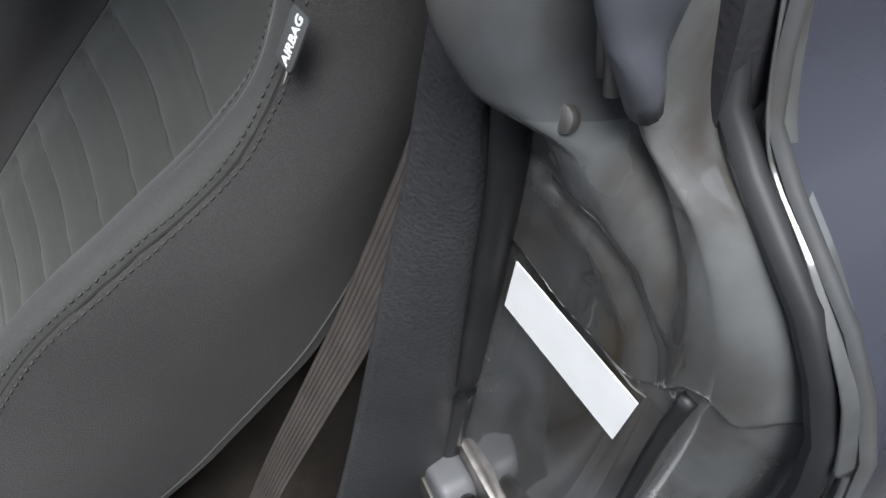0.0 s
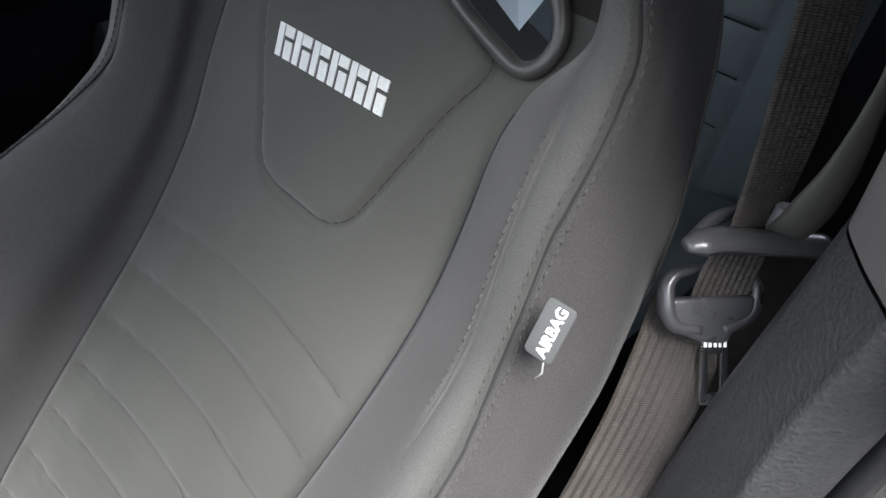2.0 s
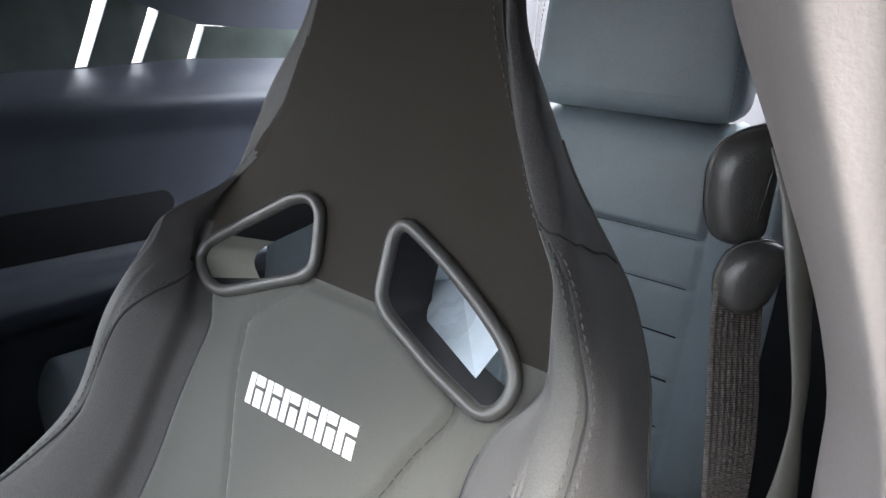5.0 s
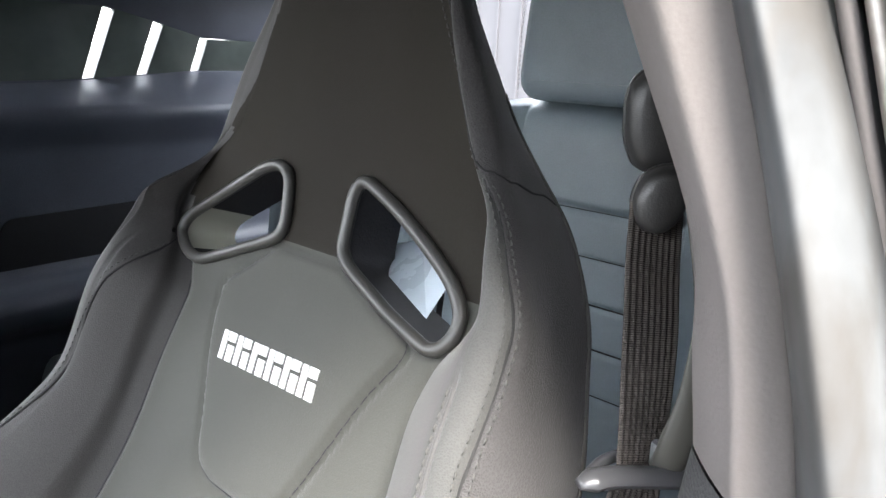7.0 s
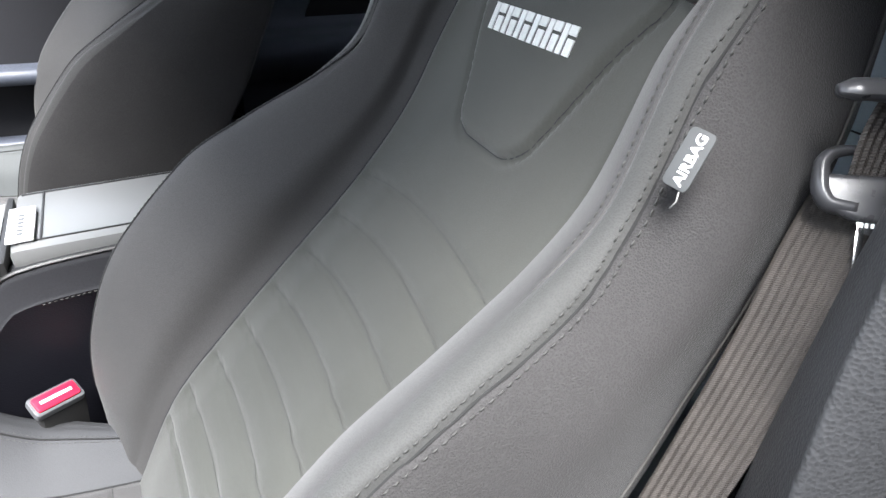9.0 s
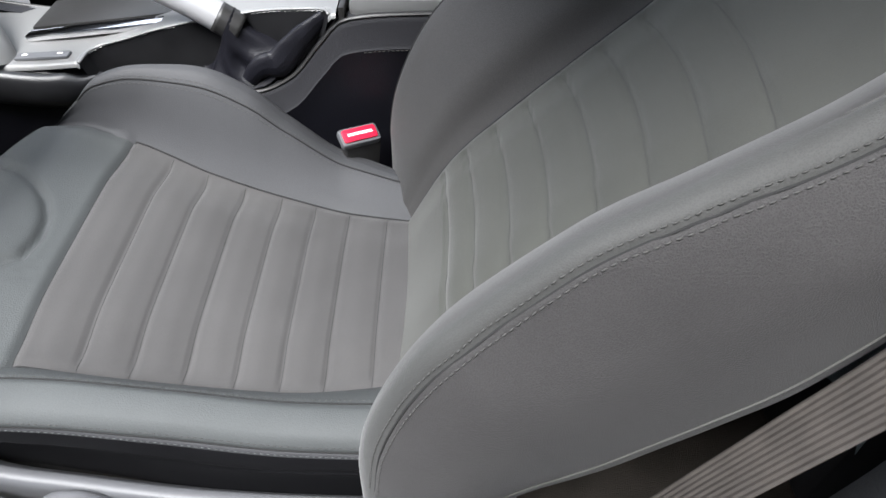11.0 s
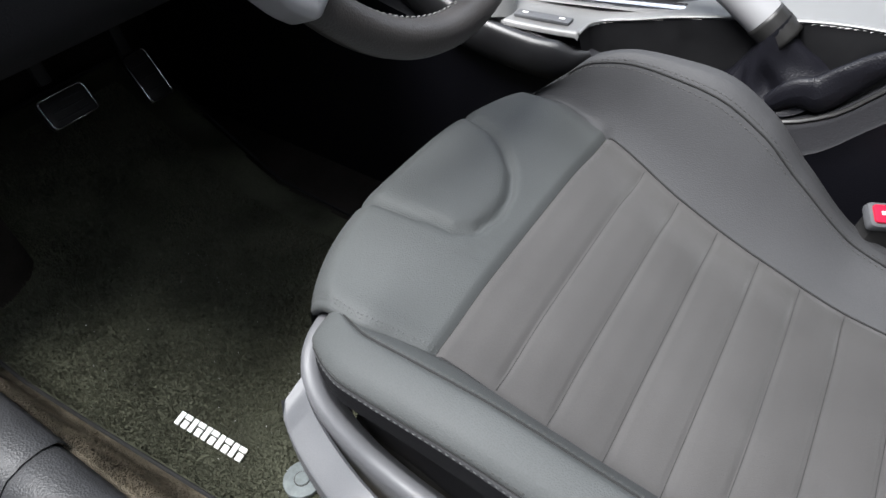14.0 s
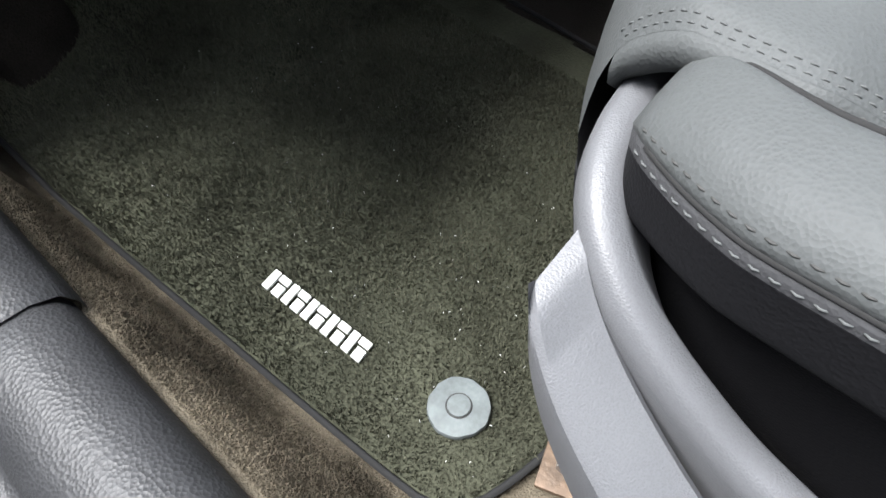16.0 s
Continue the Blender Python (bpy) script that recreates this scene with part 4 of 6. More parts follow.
# rolled hem along the thigh panel's outer side
hem_i = np.where((CX < -0.408) & (CX > -0.572))[0]
hem = path3(np.array([[np.interp(4.0, CU, CG[i, :, k]) for k in range(3)] for i in hem_i]), 80)
fall = np.linspace(0.55, 1.0, 80)[:, None]
sheet_object("thigh_side", np.stack([hem + np.array(v) * fall for v in ((0, 0.002, 0.0006), (0, -0.0025, -0.0012), (0, -0.004, -0.006), (0, -0.003, -0.013), (0, 0.006, -0.022), (0.004, 0.030, -0.030))], 1), LEATHER, seat, "turned-down hem of the thigh panel")
for uq in (4.04, 4.085):
    p = np.array([[np.interp(uq, CU, CG[i, :, k]) for k in range(3)] for i in hem_i])
    q = np.array([[np.interp(uq, CU, CN[i, :, k]) for k in range(3)] for i in hem_i])
    stitches("hem_stitching", path3(p, 120), path3(q + np.arange(len(q))[:, None] * 1e-9, 120), THREAD_MID, seat, 0.0026, 0.0022, 0.0004, 0.0)

# passenger's seat, the same model further forward
copy_thing(seat, pose(-0.06, SEAT_Y + 0.862, 0.012, 0, -4.5, 0) @ Matrix.Diagonal((1, -1, 1, 1)))

# side valance, recliner lever, knob, height lever, rails
def valance():
    """A moulded band that follows the bolster's foot and wraps round its nose."""
    line = path3([(-0.520, -0.120, 0.321), (-0.524, -0.165, 0.322), (-0.521, -0.191, 0.321), (-0.513, -0.213, 0.317), (-0.498, -0.230, 0.309), (-0.475, -0.2405, 0.296), (-0.449, -0.2445, 0.282), (-0.42, -0.246, 0.268), (-0.38, -0.248, 0.260), (-0.2, -0.262, 0.252), (-0.08, -0.265, 0.250), (0.02, -0.266, 0.256)], 110)
    t = np.gradient(line, axis=0)
    t[:, 2] = 0
    t /= np.linalg.norm(t, axis=1)[:, None]
    out = np.stack([t[:, 1], -t[:, 0], 0 * t[:, 0]], 1)
    deep = pchip([-0.52, -0.48, -0.42, -0.33, -0.2, 0.02], [0.055, 0.066, 0.085, 0.110, 0.127, 0.131])(line[:, 0])
    up = np.array((0, 0, 1.0))
    rows = [line + out * o + up * (dz - deep[:, None] * k) for o, dz, k in ((-0.022, -0.03, 0), (-0.009, -0.005, 0), (-0.0055, 0, 0), (0.003, 0.0005, 0), (0.007, -0.003, 0), (0.0085, -0.012, 0), (0.006, 0, 0.5), (0.0, 0, 1.0), (-0.03, -0.01, 1.0))]
    ob = sheet_object("side_valance", np.stack(rows, 1), GREY, seat, "grey moulded side valance")
    ob.data.set_sharp_from_angle(angle=radians(58))


valance()
# lever: a curved blade from its boss forward
blade = path3([(-0.335, 0.222), (-0.40, 0.226), (-0.455, 0.250), (-0.497, 0.282), (-0.508, 0.299)], 40)
half = pchip([0, 0.25, 0.6, 0.9, 1.0], [0.026, 0.024, 0.022, 0.016, 0.004])(np.linspace(0, 1, 40))
g = []
for (x, z), w, k in zip(blade, half, np.linspace(0, 1, 40)):
    yo = -0.300 + 0.026 * k + 0.022 * k**4
    g.append([(x, yo + 0.026, z - 0.2 * w), (x, yo + 0.025, z + w - 0.003), (x, yo + 0.022, z + w), (x, yo - 0.003, z + w - 0.007), (x, yo - 0.006, z + w - 0.010), (x, yo - 0.007, z + 0.2 * w), (x, yo - 0.006, z - w + 0.004), (x, yo, z - w), (x, yo + 0.016, z - w)])
lever = sheet_object("recliner_lever", np.array(g), GREY, seat, "grey plastic seat lever")
lever.data.set_sharp_from_angle(angle=radians(34))
knob = part("lever_boss", prism([(0.042 * math.cos(a), 0.042 * math.sin(a)) for a in np.linspace(0, 2 * math.pi, 40, endpoint=False)], 0.05, 0.007, pose(-0.338, -0.262, 0.226, 90, 0, 0), 3), GREY, seat, "grey round lever boss")
part("height_lever", prism(rounded([(-0.06, -0.013), (0.045, -0.018), (0.06, 0.0), (0.045, 0.02), (0.02, 0.012), (-0.06, 0.013)], 0.008), 0.022, 0.005, pose(-0.175, -0.270, 0.200, 90, 0, 0) @ pose(0, 0, 0, 0, 0, 4), 3), GREY, seat, "grey seat height lever")
part("lower_rail_cover", box((0.40, 0.03, 0.035), (-0.17, -0.255, 0.105), 0.008, (0, 2, 0)), GREY, seat)
part("hinge_cover", prism(rounded([(-0.05, -0.06), (0.05, -0.05), (0.07, 0.06), (-0.02, 0.09)], 0.03), 0.03, 0.01, pose(0.035, -0.235, 0.235, 90, 0, 0), 3), GREY, seat, "grey hinge cover")



# ---------------------------------------------------------------- cabin
def slab(name, size, at, material, label, category="", turn=(0, 0, 0), bevel=0.006, kind="structure"):
    ob = part(name, box(size, (0, 0, 0), bevel), material)
    ob.matrix_world = pose(*at, *turn)
    return tagged(ob, label, category or name.split("_")[0], kind=kind)


slab("floor", (3.2, 1.66, 0.04), (0.1, 0.385, -0.034), CARPET_DARK, "dark carpeted car floor", "floor")
slab("ground", (400, 400, 0.1), (0, 0, -0.36), ASPHALT, "grey asphalt ground under the car", "ground", bevel=0)
slab("firewall", (0.04, 1.66, 1.0), (-1.42, 0.385, 0.45), CARPET_DARK, "dark carpeted firewall", "wall")
slab("roof_lining", (1.575, 1.60, 0.04), (0.5125, 0.390, 1.29), DARK, "dark roof lining", "ceiling")
slab("passenger_door", (1.5, 0.06, 0.86), (-0.35, 1.20, 0.385), DARK, "dark passenger door panel", "door")
def door_rail(name, z, y, deep, high, label):
    """A moulded rail along the passenger door, slightly bowed."""
    pts = path3([(-1.0, y + 0.02, z + 0.03), (-0.6, y, z + 0.012), (-0.15, y - 0.004, z), (0.18, y, z - 0.004), (0.30, y + 0.03, z - 0.01)], 50)
    g = sweep(pts, [(-deep / 2, -high / 2), (deep / 2, -high / 2), (deep / 2, high * 0.3), (deep * 0.3, high / 2), (-deep * 0.3, high / 2), (-deep / 2, high * 0.3)])
    return tagged(sheet_object(name, g, QUARTER), label, "door trim", kind="structure")


door_rail("door_armrest", 0.478, 1.135, 0.075, 0.030, "blue-black moulded armrest on the passenger door")
door_rail("door_pocket", 0.325, 1.145, 0.055, 0.018, "blue-black lip of the passenger door pocket")
slab("rear_shelf", (0.5, 1.5, 0.04), (1.75, 0.385, 0.80), DARK, "dark rear parcel shelf", "shelf")
slab("rear_bulkhead", (0.04, 1.6, 1.0), (1.72, 0.385, 0.3), DARK, "dark panel behind the rear seat", "wall")
slab("quarter_panel_inner", (1.3, 0.06, 0.85), (1.05, 1.20, 0.40), DARK, "dark quarter trim beside the rear seat", "wall")
# unseen wall, added to cut low sky light through the door opening
slab("wall_street", (30, 0.2, 2.86), (0, -2.0, 1.08), SIDING, "added unseen grey wall that blocks low sky light", "wall", bevel=0)

# ---------------------------------------------------------------- door pillar
def loft(name, rows, material, label="", parent=None, kind=None, category="", n=None):
    """A skin through rows of points, smooth along the rows' order."""
    rows = np.array(rows, float)
    if n:
        s = np.linspace(0, 1, len(rows))
        q = np.linspace(0, 1, n)
        rows = np.stack([np.stack([pchip(s, rows[:, j, k])(q) for k in range(3)], 1) for j in range(rows.shape[1])], 1)
        rows = np.stack([path3(r, 60) for r in rows])
    ob = sheet_object(name, rows, material, parent)
    if label:
        tagged(ob, label, category, kind=kind or "")
    return ob


def solidify(ob, thick):
    m = ob.modifiers.new("thickness", "SOLIDIFY")
    m.thickness, m.offset = thick, -1
    return ob


def pillar_row(inner, nose, outer, z):
    (ax, ay), (bx, by), (cx_, cy) = inner, nose, outer
    k = 0.005 * float(smooth((z - 0.93) / 0.12))
    bx, by = bx - k, by + k
    return [(ax + 0.06, ay - 0.004, z), (ax + 0.02, ay, z), (ax, ay - 0.002, z), (lin(ax, bx, 0.4), lin(ay, by, 0.35) + k, z), (lin(ax, bx, 0.90), lin(ay, by, 0.88) + k, z),
            (bx, by, z), (lin(bx, cx_, 0.12), lin(by, cy, 0.2), z), (lin(bx, cx_, 0.5), lin(by, cy, 0.65), z), (cx_, cy, z), (cx_ + 0.03, cy + 0.004, z)]


PILLAR = tagged(new("pillar_trim_lower"), "dark grained plastic lower pillar trim", "pillar trim", kind="structure")
loft("pillar_panel", [pillar_row((0.265, -0.331), (0.175, -0.432), (0.285, -0.440), 0.10), pillar_row((0.298, -0.341), (0.218, -0.424), (0.300, -0.434), 0.30), pillar_row((0.330, -0.349), (0.260, -0.417), (0.322, -0.430), 0.50), pillar_row((0.342, -0.352), (0.289, -0.405), (0.338, -0.424), 0.64),
                      pillar_row((0.351, -0.354), (0.308, -0.394), (0.342, -0.419), 0.73), pillar_row((0.358, -0.358), (0.319, -0.391), (0.338, -0.418), 0.80), pillar_row((0.364, -0.363), (0.323, -0.396), (0.333, -0.418), 0.874)], TRIM, parent=PILLAR, n=50)
UPPER = tagged(new("pillar_trim_upper"), "smooth grey upper pillar trim", "pillar trim", kind="structure")
loft("pillar_panel", [pillar_row((0.364, -0.363), (0.3225, -0.3965), (0.3325, -0.418), 0.876), pillar_row((0.345, -0.360), (0.318, -0.386), (0.330, -0.404), 0.95), pillar_row((0.355, -0.326), (0.312, -0.361), (0.323, -0.381), 1.04), pillar_row((0.370, -0.297), (0.305, -0.343), (0.317, -0.370), 1.087), pillar_row((0.380, -0.265), (0.295, -0.318), (0.308, -0.352), 1.16), pillar_row((0.380, -0.24), (0.28, -0.28), (0.29, -0.32), 1.27)], TRIM_SMOOTH, parent=UPPER, n=40)


BODY = [(-0.36, 1.22), (-0.41, 1.10), (-0.452, 1.0), (-0.480, 0.915), (-0.494, 0.875), (-0.520, 0.856), (-0.554, 0.835), (-0.584, 0.795), (-0.598, 0.70), (-0.610, 0.45), (-0.60, 0.0)]
edge_y = pchip([z for _, z in BODY][::-1], [y for y, _ in BODY][::-1])
JAMB_X = [(0.0, 0.352, 0), (0.10, 0.360, 0.028), (0.22, 0.361, 0.052), (0.34, 0.360, 0.060), (0.46, 0.361, 0.050), (0.56, 0.362, 0.020), (0.62, 0.364, -0.006), (0.68, 0.364, 0.012), (0.76, 0.366, 0.018), (0.84, 0.374, 0.008), (0.90, 0.388, 0.0), (0.95, 0.392, 0), (0.975, 0.384, 0), (1.0, 0.380, 0), (1.01, 0.384, 0), (1.012, 0.392, 0)]


def jamb_row(z, bulge, lean):
    """Across the door opening's rear face, from the trim out to the body's edge; bulge: the rounded sealing flange above."""
    a, e = -0.412 + lean, float(edge_y(z))
    return [(x - b * bulge, lin(a, e, k), z) for k, x, b in JAMB_X]


body_side = tagged(new("body_side"), "dark grey painted door opening and body side", "car body", kind="structure")
jamb_rows = np.array([jamb_row(0.05, 0.0, 0.0), jamb_row(0.30, 0.0, 0.0), jamb_row(0.55, 0.0, 0.0), jamb_row(0.70, 0.0, 0.0), jamb_row(0.77, 0.0, 0.0), jamb_row(0.82, 0.12, 0.001), jamb_row(0.848, 0.35, 0.002), jamb_row(0.868, 0.8, 0.004), jamb_row(0.90, 1.0, 0.008), jamb_row(1.0, 1.0, 0.035), jamb_row(1.1, 1.0, 0.07), jamb_row(1.22, 1.0, 0.12)])
zs = np.unique(np.concatenate([np.linspace(0.05, 0.66, 30), np.linspace(0.66, 0.88, 150), np.linspace(0.88, 1.22, 40)]))
dense = np.stack([np.stack([pchip(jamb_rows[:, 0, 2], jamb_rows[:, j, k])(zs) for k in range(3)], 1) for j in range(jamb_rows.shape[1])], 1)
ks = np.array([k for k, _, _ in JAMB_X])
kq = np.linspace(0, ks[-1], 120)
dense = np.stack([np.stack([pchip(ks, row[:, k])(kq) for k in range(3)], 1) for row in dense])
jy, jz = dense[..., 1], dense[..., 2]
# raised pressing with a stepped lower edge, a shallow valley and slightly wavy sheet
step = pchip([-0.62, -0.559, -0.552, -0.5416, -0.532, -0.5234, -0.5147, -0.490, -0.4486, -0.40], [0.80, 0.794, 0.786, 0.790, 0.785, 0.765, 0.761, 0.759, 0.753, 0.757])(jy)
dense[..., 0] -= 0.0055 * smooth((jz - step) / 0.0035) * smooth((0.87 - jz) / 0.06)
valley = near_line(jy, jz, [(-0.438, 0.812), (-0.4737, 0.817), (-0.4917, 0.811), (-0.5035, 0.798), (-0.514, 0.785), (-0.522, 0.768)])
dense[..., 0] += 0.0045 * np.exp(-(valley / 0.006) ** 2)
dense[..., 0] += 0.0016 * np.array([[noise.noise(Vector((a * 30, c * 22, 1.7))) for a, c in zip(ra, rc)] for ra, rc in zip(jy, jz)]) * smooth((0.90 - jz) / 0.05) * smooth((jz - 0.765) / 0.02)
upper = ((jz[:-1, :-1] + jz[1:, 1:]) / 2 > 0.862) & (kq[None, :-1] < 0.60)
sheet_object("door_jamb", dense, JAMB, body_side, keep=~upper)
sheet_object("pillar_flange", dense, FLANGE, body_side, "dark grey rounded sealing flange", keep=upper)
tube("drain_slot", path3([(0.3635, -0.5346, 0.780), (0.3630, -0.5353, 0.7519), (0.3630, -0.5403, 0.6955), (0.3630, -0.548, 0.60)], 30), 0.0035, RUBBER, body_side, n=8)
for dx, dy, mat, rad in ((0.0, 0.0, TRIM_SMOOTH, 0.0032), (-0.003, -0.0085, METAL, 0.0028), (0.002, 0.010, RUBBER, 0.0025)):
    tube("flange_rib", path3([(0.350 + dx, -0.4575 + dy, 0.874), (0.349 + dx, -0.4515 + dy, 0.892), (0.348 + dx, -0.4435 + dy, 0.917), (0.347 + dx, -0.438 + dy, 0.936), (0.338 + dx, -0.412 + dy, 1.02), (0.322 + dx, -0.362 + dy, 1.18)], 40), rad, mat, body_side, n=8)
part("flange_screw", prism([(0.005 * math.cos(a), 0.005 * math.sin(a)) for a in np.linspace(0, 2 * math.pi, 16, endpoint=False)], 0.004, 0.0015, pose(0.339, -0.460, 0.8626, 0, -75, 0)), METAL, body_side, "bright screw head")
prof = path3(BODY, 60)
rows = [[(x, y + 0.05 * smooth((z - 0.85) / 0.3) * (x - 0.39), z) for y, z in prof] for x in (0.385, 0.388, 0.40, 0.6, 1.0, 1.6, 2.3)]
loft("quarter_panel", rows, PAINT, parent=body_side)
tube("edge_bead", [(0.384, y - 0.001, z) for y, z in prof], 0.003, FLANGE, body_side, n=6)
seal = path3([(0.338, -0.422, 0.06), (0.346, -0.4245, 0.3), (0.350, -0.425, 0.6), (0.349, -0.425, 0.78), (0.343, -0.424, 0.86), (0.342, -0.418, 0.90), (0.336, -0.400, 0.98), (0.328, -0.378, 1.06), (0.312, -0.345, 1.18)], 80)
tagged(tube("door_seal", seal, 0.007, RUBBER, n=10, ry=0.009), "black rubber door seal beside the pillar trim", "door seal", kind="structure")
tagged(tube("outer_seal", [(0.377, y + 0.010, z) for y, z in path3(BODY, 60)], 0.0055, RUBBER, n=8), "black rubber outer door seal", "door seal", kind="structure")
tagged(tube("hanging_seal", path3([(0.347, -0.478, 0.880), (0.341, -0.474, 0.90), (0.339, -0.455, 0.97), (0.335, -0.43, 1.05), (0.323, -0.39, 1.18)], 40), 0.0165, SEAL_BLUE, n=14, ry=0.010, scale=np.r_[np.linspace(0.55, 1, 6), np.ones(34)]), "thick dark rubber window seal on the pillar", "door seal", kind="structure")

sticker = thing("jamb_label", "blank white sticker on the painted door jamb", "label", (0.3500, -0.4385, 0.7315))
part("paper", prism([(-0.0005, -0.019), (0.083, -0.019), (0.083, 0.019), (-0.0005, 0.019)], 0.0008, 0.0, Matrix(((0.09, 0, -1, 0.004), (-0.995, 0, -0.09, 0), (0, 1, 0, 0), (0, 0, 0, 1)))), WHITE, sticker, flat=True)

# striker loop and its plate
striker = thing("door_striker", "worn grey and black door striker bolted to the jamb", "striker", (0.357, -0.445, 0.455))
part("plate", box((0.008, 0.075, 0.085), (0.001, -0.012, 0), 0.003), METAL, striker)
part("bumper", prism(rounded([(-0.026, -0.030), (0.024, -0.030), (0.026, 0.018), (0.012, 0.030), (-0.020, 0.026)], 0.010, 5), 0.030, 0.008, pose(-0.002, 0.004, 0.0, 90, 0, -90), 3), GREY, striker, "grey plastic bumper block")
part("bumper_face", prism(rounded([(-0.016, -0.022), (0.016, -0.022), (0.017, 0.008), (-0.014, 0.012)], 0.006, 4), 0.004, 0.0015, pose(-0.032, 0.004, 0.0, 90, 0, -90)), ARM, striker)
tube("loop", [(-0.014, -0.036 + 0.019 * math.cos(a), 0.004 + 0.026 * math.sin(a)) for a in np.linspace(0, 2 * math.pi, 32, endpoint=False)], 0.0075, RUBBER_GLOSS, striker, "glossy black catch ring", n=12, up=(1, 0, 0), loop=True)
part("bolt", prism([(0.010 * math.cos(a), 0.010 * math.sin(a)) for a in np.linspace(0, 2 * math.pi, 24, endpoint=False)], 0.012, 0.002, pose(-0.002, -0.036, 0.004, 0, -90, 0)), METAL, striker)
part("bolt", prism([(0.008 * math.cos(a), 0.008 * math.sin(a)) for a in np.linspace(0, 2 * math.pi, 6, endpoint=False)], 0.008, 0.001, pose(-0.003, -0.046, -0.032, 0, -90, 0)), METAL, striker)

# ---------------------------------------------------------------- seat belt
belt = thing("seat_belt", "dark brown-grey seat belt with black guide and latch", "seat belt", (0, 0, 0))


def webbing(name, pts, widths, parent, n=60, thick=0.0014, label=""):
    """A strap: centre line points and the direction of its width at each."""
    p = path3(pts, n)
    k = np.linspace(0, 1, len(widths))
    w = np.stack([pchip(k, np.array(widths, float)[:, j])(np.linspace(0, 1, n)) for j in range(3)], 1)
    t = np.gradient(p, axis=0)
    t /= np.linalg.norm(t, axis=1)[:, None]
    nn = np.cross(t, w)
    nn /= np.linalg.norm(nn, axis=1)[:, None]
    cols = [p + w * k + nn * thick * (0.75 + 0.4 * math.cos(2 * math.pi * 9 * k)) for k in np.linspace(-0.49, 0.49, 73)]
    cols = [p - w * 0.5] + cols + [p + w * 0.5, p + w * 0.46 - nn * thick, p - w * 0.46 - nn * thick, p - w * 0.5]
    return sheet_object(name, np.stack(cols, 1), WEB, parent, label)


W = 0.047
webbing("shoulder_webbing", [(0.458, -0.295, 0.962), (0.446, -0.302, 0.930), (0.432, -0.312, 0.892), (0.421, -0.319, 0.856), (0.412, -0.324, 0.822)], [(W * 0.93, -W * 0.33, -W * 0.15), (W * 0.93, -W * 0.33, -W * 0.15), (W * 0.95, -W * 0.2, -W * 0.2)], belt)
webbing("loop_webbing", [(0.412, -0.324, 0.822), (0.405, -0.325, 0.80), (0.4005, -0.327, 0.773)], [(W * 0.95, -W * 0.2, -W * 0.2), (W * 0.70, -W * 0.4, 0.0), (0.022, -0.022, 0.003)], belt)
webbing("lap_webbing", [(0.404, -0.316, 0.758), (0.376, -0.326, 0.728), (0.357, -0.331, 0.684), (0.334, -0.333, 0.626), (0.311, -0.333, 0.565), (0.266, -0.331, 0.455), (0.221, -0.329, 0.345), (0.17, -0.325, 0.2)],
        [(W * 0.30, -W * 0.93, W * 0.1), (W * 0.12, -W * 0.98, 0.0), (-W * 0.05, -W, 0.0), (-W * 0.12, -W * 0.99, 0.0), (-W * 0.12, -W * 0.99, 0)], belt, 90)
# shoulder anchor with its cover
FACE = Matrix(((0.643, 0.0, -0.766, 0.0), (-0.766, 0.0, -0.643, 0.0), (0.0, 1.0, 0.0, 0.0), (0, 0, 0, 1)))


def shell(name, outline, thick, bevel, at, label):
    """A rounded moulding seen face on from the door opening."""
    m = Matrix.Translation(at) @ FACE
    loop = rounded(outline, 0.009, 5)
    rows = [[tuple(m @ Vector((x * k, y * k, d))) for x, y in loop + loop[:1]] for k, d in ((0.90, -thick), (1.0, -0.7 * thick), (1.0, -1.6 * bevel), (0.985, -bevel), (0.94, -0.5 * bevel), (0.85, -0.18 * bevel), (0.65, 0.0), (0.35, 0.05 * bevel), (0.0, 0.08 * bevel))]
    return sheet_object(name, np.array(rows), BLACK, belt, label)


cap = shell("anchor_cover", [(-0.021, 0.010), (-0.017, 0.0225), (-0.005, 0.031), (0.0090, 0.0350), (0.013, 0.032), (0.013, -0.027), (0.0090, -0.032), (-0.003, -0.034), (-0.012, -0.030), (-0.019, -0.014)], 0.023, 0.0125, (0.4550, -0.2945, 1.012), "glossy black anchor cover")
joint = Matrix.Translation((0.4550, -0.2945, 1.012)) @ FACE
tube("cover_joint", [tuple(joint @ Vector(v)) for v in ((0.008, 0.024, -0.0012), (0.0055, 0.005, 0.0006), (0.004, -0.012, 0.0006), (0.005, -0.024, -0.0014))], 0.0005, RUBBER, cap, n=5)
shell("belt_ring", [(-0.0158, -0.0133), (-0.0172, 0.0007), (-0.0123, 0.013), (-0.0035, 0.0189), (0.0105, 0.0205), (0.0185, 0.0165), (0.0158, 0.0042), (0.0105, -0.0133), (0.0018, -0.0212), (-0.0088, -0.0202)], 0.018, 0.0105, (0.4385, -0.3085, 0.968), "glossy black belt ring")
